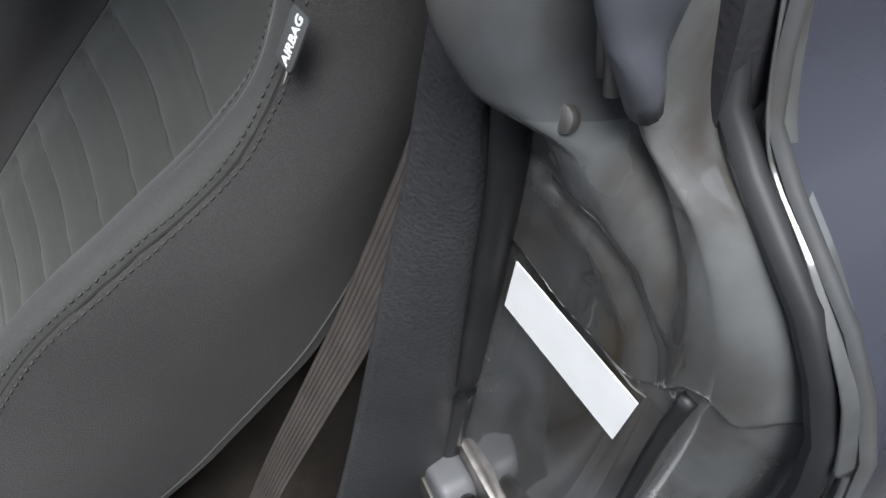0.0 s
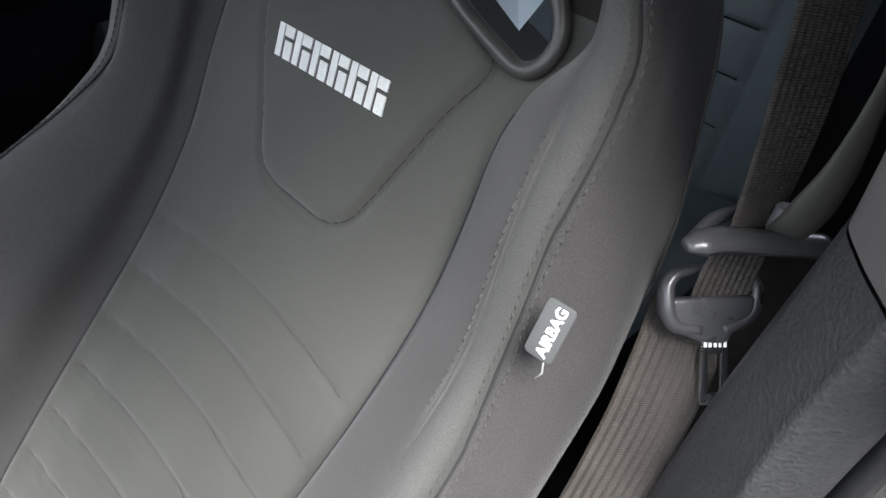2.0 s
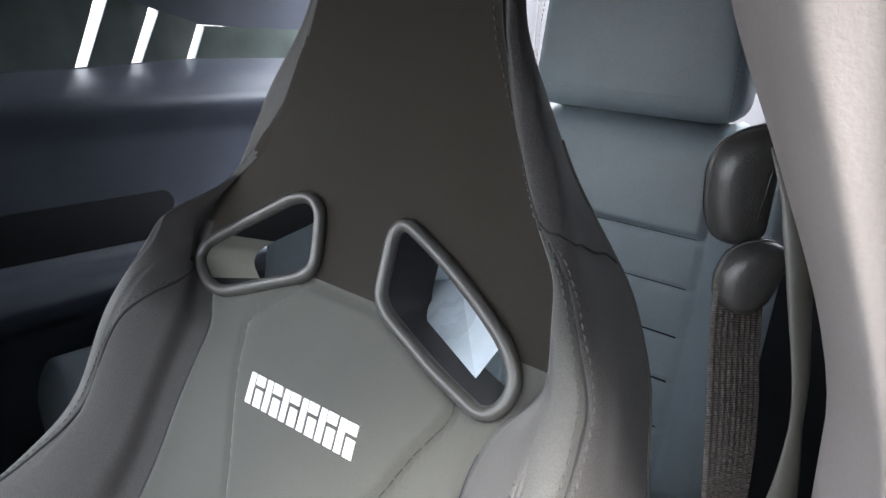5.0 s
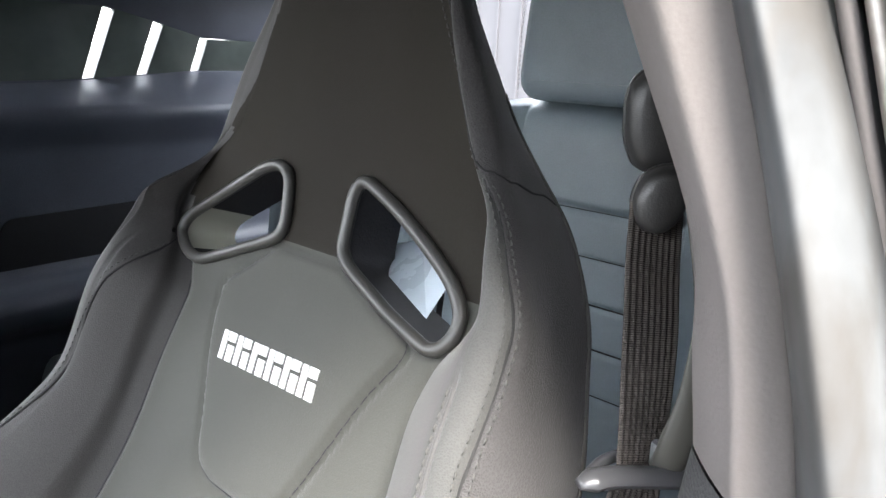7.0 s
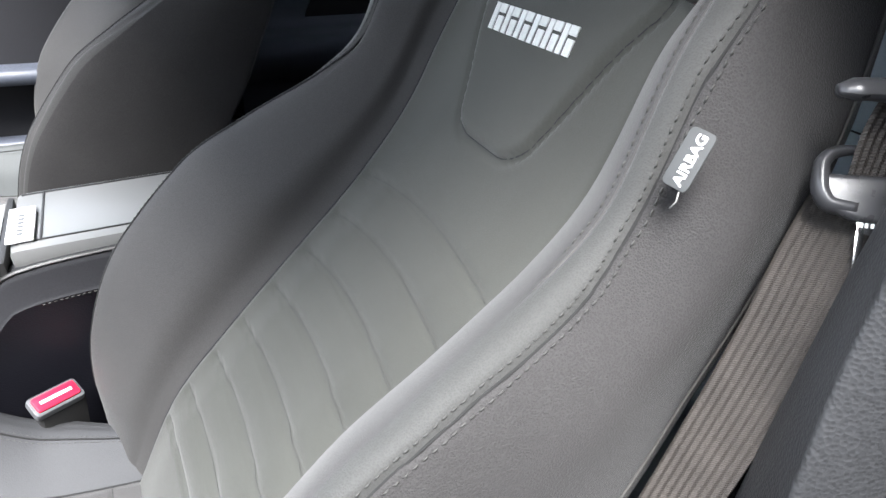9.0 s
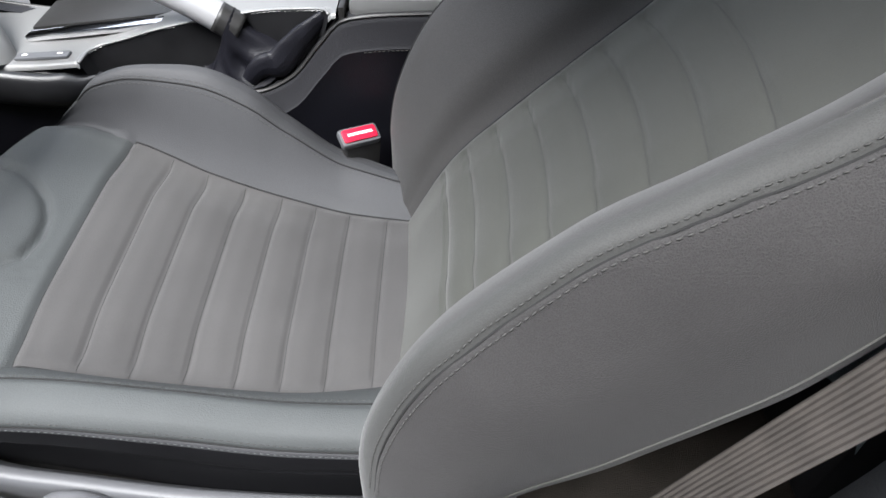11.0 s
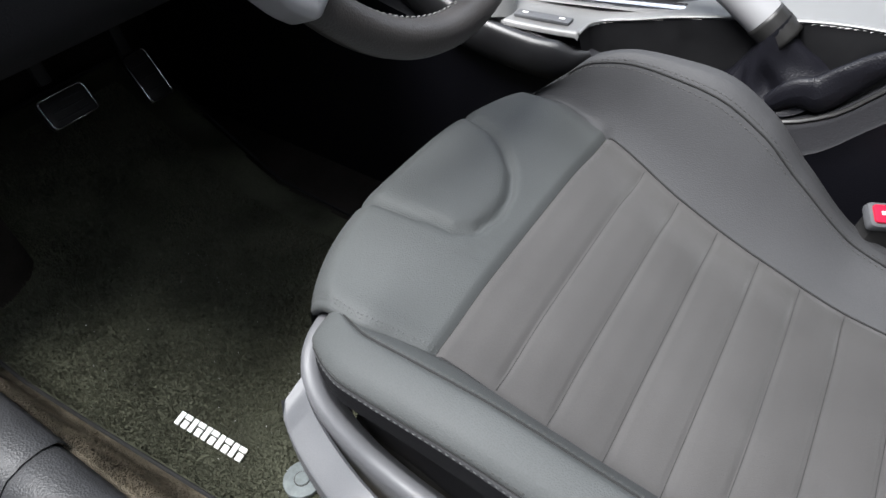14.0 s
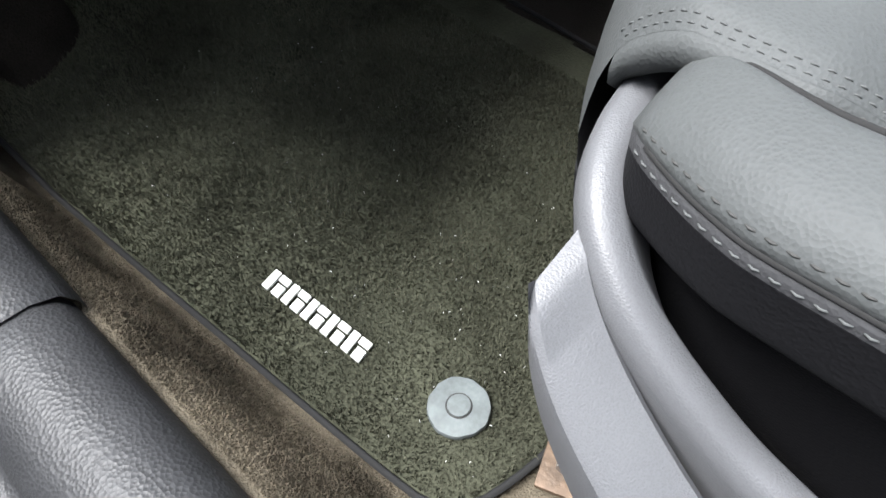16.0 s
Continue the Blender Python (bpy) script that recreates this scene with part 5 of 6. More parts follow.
# guide arm
tube("guide_bar", path3([(0.366, -0.310, 0.823), (0.380, -0.318, 0.824), (0.402, -0.336, 0.822), (0.424, -0.356, 0.820)], 30), 0.0080, LATCHED, belt, "glossy dark belt guide bar", n=12, ry=0.0055, scale=np.r_[np.linspace(0.5, 1.0, 4), np.ones(26)])
tube("guide_bar_rear", path3([(0.370, -0.309, 0.821), (0.394, -0.308, 0.822), (0.42, -0.320, 0.822), (0.428, -0.345, 0.820)], 30), 0.0035, LATCHED, belt, n=10)
tube("guide_arm", path3([(0.410, -0.338, 0.824), (0.410, -0.343, 0.838), (0.412, -0.3465, 0.872), (0.414, -0.3435, 0.92), (0.418, -0.333, 0.97), (0.424, -0.322, 1.01), (0.432, -0.305, 1.04)], 40), 0.0105, ARM, belt, "olive-grey belt guide arm", n=10, ry=0.004, up=(-0.586, -0.525, 0.617), scale=np.r_[np.linspace(0.8, 1.0, 4), np.linspace(1.0, 0.34, 12), np.linspace(0.34, 0.75, 16), np.linspace(0.75, 0.3, 8)])
part("guide_post", prism([(0.0045 * math.cos(a), 0.0045 * math.sin(a)) for a in np.linspace(0, 2 * math.pi, 16, endpoint=False)], 0.016, 0.002, pose(0.413, -0.333, 0.822)), GREY, belt)
# latch tongue: plastic loop and metal blade
LATCH = Matrix(((0.7071, 0.3961, -0.5857, 0.3978), (-0.7034, 0.4787, -0.5254, -0.3242), (0.0723, 0.7835, 0.6171, 0.7737), (0, 0, 0, 1)))
loop_pts = path3([(-0.006, -0.0165, 0), (-0.018, -0.0150, 0), (-0.0238, -0.006, 0), (-0.0245, 0.006, 0), (-0.0185, 0.0145, 0), (0.0, 0.0172, 0), (0.019, 0.0142, 0), (0.0245, 0.006, 0), (0.0235, -0.004, 0), (0.017, -0.012, 0), (0.006, -0.0165, 0)], 60)
tongue = tube("latch_body", [tuple(LATCH @ Vector(v)) for v in loop_pts], 0.0046, LATCHED, belt, "glossy black latch body", n=12, up=(-0.5857, -0.5254, 0.6171), ry=0.0062, scale=np.r_[np.linspace(1.0, 1.1, 12), np.linspace(1.1, 0.55, 16), np.linspace(0.55, 0.75, 16), np.linspace(0.75, 1.0, 16)])
part("latch_face", prism(rounded([(-0.024, 0.001), (0.0235, 0.003), (0.0225, -0.008), (0.012, -0.0165), (0.009, -0.024), (-0.006, -0.024), (-0.019, -0.0185), (-0.0245, -0.008)], 0.007, 5), 0.008, 0.003, LATCH @ pose(0, 0.0, -0.003), 3), LATCHED, tongue)
bladem = LATCH @ pose(0.0025, -0.036, 0.0)
for poly in ([(-0.0075, -0.0225), (-0.0035, -0.0225), (-0.0035, 0.014), (-0.0075, 0.014)], [(0.0035, -0.0225), (0.0075, -0.0225), (0.0075, 0.014), (0.0035, 0.014)], [(-0.0066, -0.0235), (0.0066, -0.0235), (0.0075, -0.0165), (-0.0075, -0.0165)], [(-0.0075, 0.006), (0.0075, 0.006), (0.0075, 0.0145), (-0.0075, 0.0145)]):
    part("latch_blade", prism(poly, 0.0022, 0.0005, bladem), CHROME, tongue)
for k in range(5):
    part("stamped_mark", prism([(-0.0062 + 0.0027 * k, 0.0095), (-0.0046 + 0.0027 * k, 0.0095), (-0.0046 + 0.0027 * k, 0.0125), (-0.0062 + 0.0027 * k, 0.0125)], 0.0004, 0.0, bladem @ pose(0, 0, 0.0022), 1), WHITE, tongue, flat=True)

# ---------------------------------------------------------------- floor mat, carpet, sill
def floor_z(x):
    return 0.0 + 0.25 * np.clip(-1.0 - x, 0, 1) ** 1.1 * 2.2


MAT_OUT = rounded([(-1.34, -0.350), (-1.004, -0.3357), (-0.865, -0.3278), (-0.754, -0.3204), (-0.651, -0.314), (-0.576, -0.3085), (-0.540, -0.304), (-0.519, -0.280), (-0.507, -0.230), (-0.50, -0.10), (-0.52, 0.16), (-1.34, 0.20)], 0.03)
mat = thing("floor_mat", "dark green-black carpet floor mat with bound edge", "floor mat", (0, 0, 0))
xs, ys = np.linspace(-1.36, -0.49, 170), np.linspace(-0.36, 0.22, 116)
gx, gy = np.meshgrid(xs, ys, indexing="ij")
sd = inside(gx, gy, MAT_OUT)
nz = np.array([[noise.noise(Vector((a * 14, b_ * 14, 0.3))) for b_ in ys] for a in xs])
gz = floor_z(gx) + 0.0015 * nz + 0.004 * smooth(sd / 0.01)
keep = (sd[:-1, :-1] + sd[1:, 1:] + sd[1:, :-1] + sd[:-1, 1:]) / 4 > 0.0
sheet_object("mat_body", np.stack([gx, gy, gz], -1), MAT, mat, keep=keep)
edge = np.array([(x, y, floor_z(np.array(x)) + 0.003) for x, y in path3(MAT_OUT + MAT_OUT[:1], 160)])
tube("mat_binding", edge[:-1], 0.0028, SEAM, mat, "black bound edge", n=6, loop=True)
# pile: short tufts over the mat
rng = np.random.default_rng(5)
N = 150000
px, py = rng.uniform(-1.30, -0.50, N), rng.uniform(-0.345, 0.12, N)
ok = inside(px, py, MAT_OUT) > 0.004
px, py = px[ok], py[ok]
ang, hgt, lean = rng.uniform(0, 2 * math.pi, len(px)), rng.uniform(0.0035, 0.0065, len(px)), rng.normal(0, 0.0016, (len(px), 2))
w = 0.0008
zb = floor_z(px) + 0.0035
v = np.stack([np.stack([px + w * np.cos(ang), py + w * np.sin(ang), zb], 1), np.stack([px - w * np.cos(ang), py - w * np.sin(ang), zb], 1), np.stack([px + lean[:, 0], py + lean[:, 1], zb + hgt], 1)], 1).reshape(-1, 3)
f = np.arange(len(v)).reshape(-1, 3)
pile = mesh_object("nap", v, f.tolist(), PILE, mat, flat=True)
tagged(pile, "short carpet pile", kind="stuff")
# lint
N = 150
lx, ly = rng.uniform(-1.05, -0.53, N), rng.uniform(-0.29, 0.0, N)
lv, lf = [], []
for x, y in zip(lx, ly):
    a, l = rng.uniform(0, 6.28), rng.uniform(0.0006, 0.0017)
    z = float(floor_z(np.array(x))) + 0.0095
    b0 = len(lv)
    lv += [(x + l * math.cos(a), y + l * math.sin(a), z), (x - l * math.cos(a), y - l * math.sin(a), z + 0.0004), (x - 0.0006 * math.sin(a), y + 0.0006 * math.cos(a), z + 0.0009)]
    lf.append((b0, b0 + 1, b0 + 2))
tagged(mesh_object("lint", lv, lf, WHITE_THREAD, None, flat=True), "pale specks of lint lying on the mat", "lint", kind="stuff")
# emblem on the mat: five plain white blocks
MB0, MBX, MBY = (-0.7715, -0.2695), (0.1165, 0.0055), (-0.003, 0.0185)
mat_emblem = tagged(new("mat_emblem"), "white stitched emblem of plain blocks")
mat_emblem.parent = mat


def mat_surface(a, b, lift):
    x, y = MB0[0] + a * MBX[0] + b * MBY[0], MB0[1] + a * MBX[1] + b * MBY[1]
    return np.array((x, y, 0.0085 + lift))


for k in range(5):
    a0, a1 = k / 5 + 0.008, (k + 1) / 5 - 0.02
    w = a1 - a0
    block(rounded([(a0, 0.0), (a0 + 0.36 * w, 0.0), (a0 + 0.36 * w, 1.0), (a0, 1.0)], 0.008, 2), 0.0, 0.0016, mat_surface, WHITE_THREAD, mat_emblem)
    block(rounded([(a0 + 0.46 * w, 0.66), (a1, 0.66), (a1, 1.0), (a0 + 0.46 * w, 1.0)], 0.008, 2), 0.0, 0.0016, mat_surface, WHITE_THREAD, mat_emblem)
    block(rounded([(a0 + 0.56 * w, 0.0), (a1, 0.0), (a1, 0.54), (a0 + 0.56 * w, 0.54)], 0.008, 2), 0.0, 0.0016, mat_surface, WHITE_THREAD, mat_emblem)
clip = thing("mat_clip", "round grey carpet clip fixing the floor mat", "clip", (-0.575, -0.239, 0.004))
cdisc = [((0.0240 + 0.0003 * math.sin(13 * a) + 0.0004 * math.sin(5 * a + 1)) * math.cos(a), (0.0240 + 0.0003 * math.sin(11 * a) + 0.0004 * math.sin(3 * a)) * math.sin(a)) for a in np.linspace(0, 2 * math.pi, 64, endpoint=False)]
part("disc", prism(cdisc, 0.008, 0.0025, pose(0, 0, 0.0)), DOT, clip)
part("button", prism([(0.009 * math.cos(a), 0.009 * math.sin(a)) for a in np.linspace(0, 2 * math.pi, 32, endpoint=False)], 0.0022, 0.0008, pose(0, 0, 0.0075)), DOT, clip)
tube("button_groove", [(0.0095 * math.cos(a), 0.0095 * math.sin(a), 0.0081) for a in np.linspace(0, 2 * math.pi, 40, endpoint=False)], 0.0007, BLACK, clip, n=6, loop=True)

bracket = thing("seat_bracket", "rusty brown steel seat bracket bolted to the floor", "bracket", (-0.505, -0.235, 0.0))
RUST = shader("rusty_steel", (0.11, 0.075, 0.05), 0.55, metal=0.4, grain=(300, 0.3), stain=(40, 0.5), bump=0.0004)
part("foot", box((0.05, 0.045, 0.006), (0.022, 0.018, 0.006), 0.002, (0, 0, 20)), RUST, bracket)
part("upright", box((0.006, 0.05, 0.10), (0.048, 0.02, 0.055), 0.002, (0, 14, 20)), RUST, bracket)
part("bolt", prism([(0.010 * math.cos(a), 0.010 * math.sin(a)) for a in np.linspace(0, 2 * math.pi, 6, endpoint=False)], 0.010, 0.0015, pose(0.016, 0.016, 0.008)), METAL, bracket)

# worn carpet rolling up to the sill
foot_y = pchip([-1.30, -1.004, -0.865, -0.754, -0.651, -0.558, -0.05], [-0.352, -0.339, -0.331, -0.3235, -0.317, -0.309, -0.300])
ROLL_UP = np.array([(0.0, 0.0), (0.10, 0.002), (0.27, 0.018), (0.46, 0.050), (0.64, 0.082), (0.82, 0.106), (1.0, 0.121)])


def carpet_roll(x, s):
    """The rolled carpet: s runs from its foot beside the mat to its top beside the sill."""
    y0 = foot_y(x)
    lump = 0.008 * np.array([noise.noise(Vector((a * 9, 0, 0))) + 0.4 * noise.noise(Vector((a * 30, b * 3, 4))) for a, b in zip(x, s)])
    return np.stack([x, y0 + s * (-0.380 - y0), np.interp(s, ROLL_UP[:, 0], ROLL_UP[:, 1]) + lump * np.sin(math.pi * np.clip(s, 0, 0.9) / 0.9 * 0.8)], 1)


rows = []
for x in np.linspace(-1.25, -0.05, 160):
    mid_rows = carpet_roll(np.full(24, x), np.linspace(0, 1, 24))
    rows.append(np.vstack([[(x, -0.18, -0.010), (x, mid_rows[0, 1] + 0.01, -0.006)], mid_rows, [(x, -0.392, 0.124), (x, -0.41, 0.118)]]))
tagged(loft("sill_carpet", rows, CARPET), "worn brown carpet rolled up beside the sill", "carpet", kind="structure")
N = 42000
at = carpet_roll(rng.uniform(-1.0, -0.30, N), rng.uniform(0.01, 1.0, N))
ang, hgt, lean = rng.uniform(0, 2 * math.pi, N), rng.uniform(0.0008, 0.0020, N), rng.normal(0, 0.0006, (N, 2))
side_w = 0.0007 * np.stack([np.cos(ang), 0 * ang, np.sin(ang)], 1)
v = np.stack([at + side_w, at - side_w, at + np.stack([lean[:, 0], 0.8 * hgt, lean[:, 1] + 0.6 * hgt], 1)], 1).reshape(-1, 3)
tagged(mesh_object("carpet_nap", v, np.arange(len(v)).reshape(-1, 3).tolist(), CARPET, None, flat=True), "worn brown nap of the sill carpet", "carpet", kind="stuff")
# plastic sill trim, in two lengths that meet in a step
for x0, x1, lift in ((-0.772, 0.30, 0.0), (-1.5, -0.762, 0.005)):
    rows = []
    for x in np.linspace(x0, x1, 60):
        e = 0.005 * math.exp(-(min(x1 - x, x - x0) / 0.008) ** 2)
        rows.append([(x, y + (0.004 if lift and y > -0.40 else 0.0), z + lift - e) for y, z in ((-0.384, 0.112), (-0.386, 0.132), (-0.392, 0.146), (-0.404, 0.154), (-0.424, 0.156), (-0.444, 0.152), (-0.458, 0.140), (-0.465, 0.126), (-0.468, 0.122), (-0.474, 0.121), (-0.490, 0.122), (-0.50, 0.120), (-0.503, 0.112), (-0.51, 0.108), (-0.545, 0.106), (-0.56, 0.09), (-0.565, 0.0))])
    tagged(loft("sill_trim", rows, TRIM), "dark grained plastic door sill trim", "sill trim", kind="structure")
for yy in (-0.516, -0.528, -0.540):
    slab("tread_rib", (0.9, 0.005, 0.006), (-0.5, yy, 0.108), RUBBER, "black rib on the door sill", "sill trim", bevel=0.002)
plate = thing("sill_plate", "silver step plate on the door sill", "step plate", (-0.83, -0.478, 0.128))
part("plate_body", box((0.12, 0.055, 0.006), (0, 0, 0), 0.003), SILVER, plate)
rocker = slab("rocker", (2.4, 0.05, 0.35), (-0.6, -0.59, -0.05), PAINT, "dark grey painted rocker panel", "car body")
slab("kick_panel", (0.56, 0.03, 0.5), (-1.33, -0.385, 0.30), CARPET_DARK, "dark kick panel in the footwell", "wall", (0, 0, 6))
slab("footwell_side", (0.34, 0.10, 0.42), (-1.29, -0.300, 0.20), CARPET_DARK, "dark brown carpeted side of the footwell", "carpet", (0, -8, 16), bevel=0.03)
slab("a_pillar", (0.12, 0.08, 1.1), (-1.38, -0.42, 0.55), DARK, "dark front door pillar", "pillar", (0, -8, 0))

# ---------------------------------------------------------------- centre console
console = thing("centre_console", "dark centre console with a silver top panel", "console", (0, 0, 0))


def console_side(y, sgn, name):
    top = path3([(-1.405, 0.50), (-1.05, 0.46), (-0.66, 0.395), (-0.56, 0.385), (-0.50, 0.375), (-0.40, 0.362), (-0.26, 0.362), (-0.20, 0.388), (-0.155, 0.44), (-0.118, 0.478), (-0.05, 0.488), (0.30, 0.50)], 100)
    rows = []
    for x, z in top:
        rows.append([(x, y + sgn * 0.03, -0.01), (x, y + sgn * 0.012, 0.10), (x, y + sgn * 0.004, z - 0.10), (x, y, z - 0.055), (x, y - sgn * 0.001, z - 0.050), (x, y + sgn * 0.002, z - 0.046), (x, y, z - 0.012), (x, y + sgn * 0.004, z - 0.003), (x, y + sgn * 0.014, z), (x, y + sgn * 0.03, z - 0.002)])
    low = np.zeros((99, 9), bool)
    low[:, :4] = True
    side = sheet_object(name, np.array(rows), BOOT, console, "black console side", keep=low)
    sheet_object("side_band", np.array(rows), DARK, side, "dark grey padded band", keep=~low)
    p = [(x, y - sgn * 0.0015, z - 0.052) for x, z in top if x > -0.105]
    p2 = [(x, y + sgn * 0.004, z - 0.002) for x, z in top]
    tube("console_edge", p2, 0.003, BLACK, console, n=6)
    stitches("console_stitching", path3(p, 120), np.tile((0, -sgn, 0.1), (120, 1)), THREAD, console)


console_side(0.272, 1, "near_side")
console_side(0.462, -1, "far_side")
# top panel: silver sheet that falls forward, with a pocket for the brake lever
PANEL_Z = pchip([-0.72, -0.60, -0.50, -0.45, -0.40, -0.30, -0.20, -0.128], [0.391, 0.393, 0.402, 0.414, 0.430, 0.453, 0.475, 0.487])


def top_panel():
    xs, ys = np.linspace(-0.72, -0.128, 280), np.linspace(0.2715, 0.454, 110)
    gx, gy = np.meshgrid(xs, ys, indexing="ij")
    gz = PANEL_Z(gx) - 0.007 * (1 - np.sqrt(np.clip(1 - np.clip((0.279 - gy) / 0.0075, 0, 1) ** 2, 0, 1)))
    edge = rounded([(-0.497, 0.240), (-0.497, 0.300), (-0.483, 0.319), (-0.405, 0.321), (-0.335, 0.324), (-0.256, 0.320), (-0.19, 0.306), (-0.140, 0.290), (-0.136, 0.240)], 0.010)
    sd = inside(gx, gy, edge)
    gz = gz - 0.005 * smooth((sd + 0.005) / 0.007)
    keep = (sd[:-1, :-1] + sd[1:, 1:]) / 2 < 0
    sheet_object("top_panel", np.stack([gx, gy, gz], -1), SILVER, console, "satin silver console panel", keep=keep)
    wall = []
    for x, y in path3([(-0.4972, 0.274), (-0.497, 0.300), (-0.491, 0.312), (-0.480, 0.319), (-0.405, 0.321), (-0.335, 0.324), (-0.256, 0.320), (-0.19, 0.306), (-0.145, 0.291), (-0.138, 0.276)], 100):
        z = float(PANEL_Z(x)) - 0.0025
        wall.append([(x, y, z), (lin(x, -0.30, 0.05), y + 0.001, z - 0.03), (lin(x, -0.30, 0.16), y + 0.004, 0.335)])
    sheet_object("cutout_wall", np.array(wall), ROLL, console)
    part("cutout_floor", box((0.34, 0.085, 0.01), (-0.32, 0.334, 0.335), 0.003), DARK, console)
    tube("cutout_rim", [(r0[0][0], r0[0][1], r0[0][2] + 0.001) for r0 in wall], 0.002, SILVER, console, n=6)


top_panel()
# black rolled side below the panel's front, and the silver bezel rising beside the switches
g = sweep(path3([(-0.478, 0.278, 0.372), (-0.50, 0.268, 0.364), (-0.55, 0.262, 0.361), (-0.62, 0.262, 0.366), (-0.70, 0.268, 0.382), (-0.78, 0.28, 0.41)], 50), ring(0.014, 16, 0.027), scale=np.r_[np.linspace(0.35, 1, 8), np.ones(42)])
sheet_object("console_roll", g, ROLL, console, "black rolled console side")
g = sweep(path3([(-0.615, 0.280, 0.385), (-0.625, 0.292, 0.404), (-0.65, 0.318, 0.435), (-0.69, 0.35, 0.48), (-0.74, 0.375, 0.54)], 40), ring(0.030, 18, 0.016), up=(0, 0.3, 1))
sheet_object("panel_bezel", g, SILVER, console, "rounded silver bezel")
strip = part("switch_strip", box((0.078, 0.017, 0.005), (-0.556, 0.294, 0.3985), 0.002, (0, -5, 0)), GREY, console, "grey switch strip")
for k in (-1, 1):
    part("switch_mark", box((0.008, 0.004, 0.001), (-0.556 + 0.026 * k, 0.294, 0.4015 + 0.0023 * k), 0.0003, (0, -5, 0)), WHITE, strip)
part("display_strip", box((0.225, 0.022, 0.010), (-0.490, 0.352, 0.413), 0.003, (0, -8, 0)), CHROME, console, "bright metal strip")
part("shift_surround", box((0.225, 0.090, 0.012), (-0.490, 0.412, 0.413), 0.004, (0, -8, 0)), BLACK, console, "black glossy shifter surround")
part("armrest_lid", box((0.215, 0.168, 0.035), (-0.0045, 0.3665, 0.4875), 0.012, (0, -1.2, 0)), SILVER, console, "silver-grey armrest lid")
part("console_rear", box((0.30, 0.170, 0.08), (0.250, 0.367, 0.430), 0.02), DARK, console)
part("lid_gap", box((0.008, 0.180, 0.03), (-0.121, 0.367, 0.478), 0.002), BLACK, console)
badge = part("lid_badge", box((0.030, 0.090, 0.004), (-0.099, 0.340, 0.5075), 0.0015, (0, -1.2, 0)), WHITE, console, "white badge plate on the armrest")
for k in range(6):
    part("badge_bar", box((0.007, 0.006, 0.001), (-0.099, 0.310 + 0.010 * k, 0.5098), 0.0003, (0, -1.2, 0)), GREY, badge)
for yy in (0.300, 0.436):
    part("lid_seam", box((0.20, 0.0025, 0.003), (-0.0045, yy, 0.5052), 0.0008, (0, -1.2, 0)), BLACK, console)
part("lid_seam", box((0.0025, 0.140, 0.003), (-0.078, 0.368, 0.5040), 0.0008, (0, -1.2, 0)), BLACK, console)

brake = thing("parking_brake", "silver parking brake lever with black leather boot", "parking brake", (0, 0, 0))
tube("lever_grip", path3([(-0.297, 0.318, 0.452), (-0.34, 0.318, 0.478), (-0.45, 0.318, 0.535)], 30), 0.0215, SPOKE, brake, "silver-grey lever grip", n=18, up=(0, 1, 0))
tube("lever_collar", path3([(-0.272, 0.318, 0.436), (-0.302, 0.318, 0.455)], 8), 0.0225, BLACK, brake, n=18, up=(0, 1, 0))
base = path3([(-0.335, 0.279, 0.360), (-0.30, 0.278, 0.362), (-0.26, 0.277, 0.364), (-0.235, 0.280, 0.372), (-0.215, 0.286, 0.392), (-0.205, 0.300, 0.415), (-0.208, 0.350, 0.425), (-0.23, 0.366, 0.43), (-0.30, 0.366, 0.42), (-0.335, 0.350, 0.39), (-0.343, 0.300, 0.362), (-0.335, 0.279, 0.360)], 97)
ax = np.array((-0.86, 0, 0.51))
e1, e2 = np.array((0, 1.0, 0)), np.array((0.51, 0, 0.86))
c1 = np.array((-0.288, 0.318, 0.447))
ang = np.arctan2(base[:, 2] - 0.43 + (base[:, 0] + 0.27) * 0.9, base[:, 1] - 0.318)
ang = np.unwrap(ang)
ang = np.linspace(ang[0], ang[0] + np.sign(ang[-1] - ang[0]) * 2 * math.pi, 97)
topring = c1 + 0.0225 * (np.cos(ang)[:, None] * e1 + np.sin(ang)[:, None] * e2)
rows = []
for k in np.linspace(0, 1, 36):
    p = base * (1 - k) + topring * k
    sag = 0.020 * math.sin(math.pi * k) * (1 - 0.3 * k)
    wob = np.array([noise.noise(Vector((v[0] * 24, v[1] * 24, v[2] * 24 + 3))) for v in p])
    fold = np.sin(np.linspace(0, 2 * math.pi, 97) * 7 + 5 * k) * 0.0045 * math.sin(math.pi * min(1, k * 1.2))
    mid = p.mean(0)
    d = p - mid
    d /= np.linalg.norm(d, axis=1)[:, None] + 1e-9
    rows.append(p + d * (fold + 0.010 * wob * math.sin(math.pi * k))[:, None] - np.array((0, 0, sag)))
sheet_object("boot", np.array(rows), BOOT, brake, "creased black leather boot")
g = sweep(path3([(-0.262, 0.281, 0.378), (-0.240, 0.284, 0.398), (-0.218, 0.286, 0.404), (-0.198, 0.288, 0.425), (-0.172, 0.290, 0.452), (-0.146, 0.294, 0.472)], 40), ring(0.010, 14, 0.019), scale=np.r_[np.linspace(0.6, 1.15, 14), np.linspace(1.15, 0.5, 26)])
g += np.array([[0.004 * noise.noise(Vector(v) * 38) * np.array((1, 1, 1)) for v in row] for row in g])
sheet_object("boot_fold", g, BOOT, brake, "slack fold of the black leather boot")

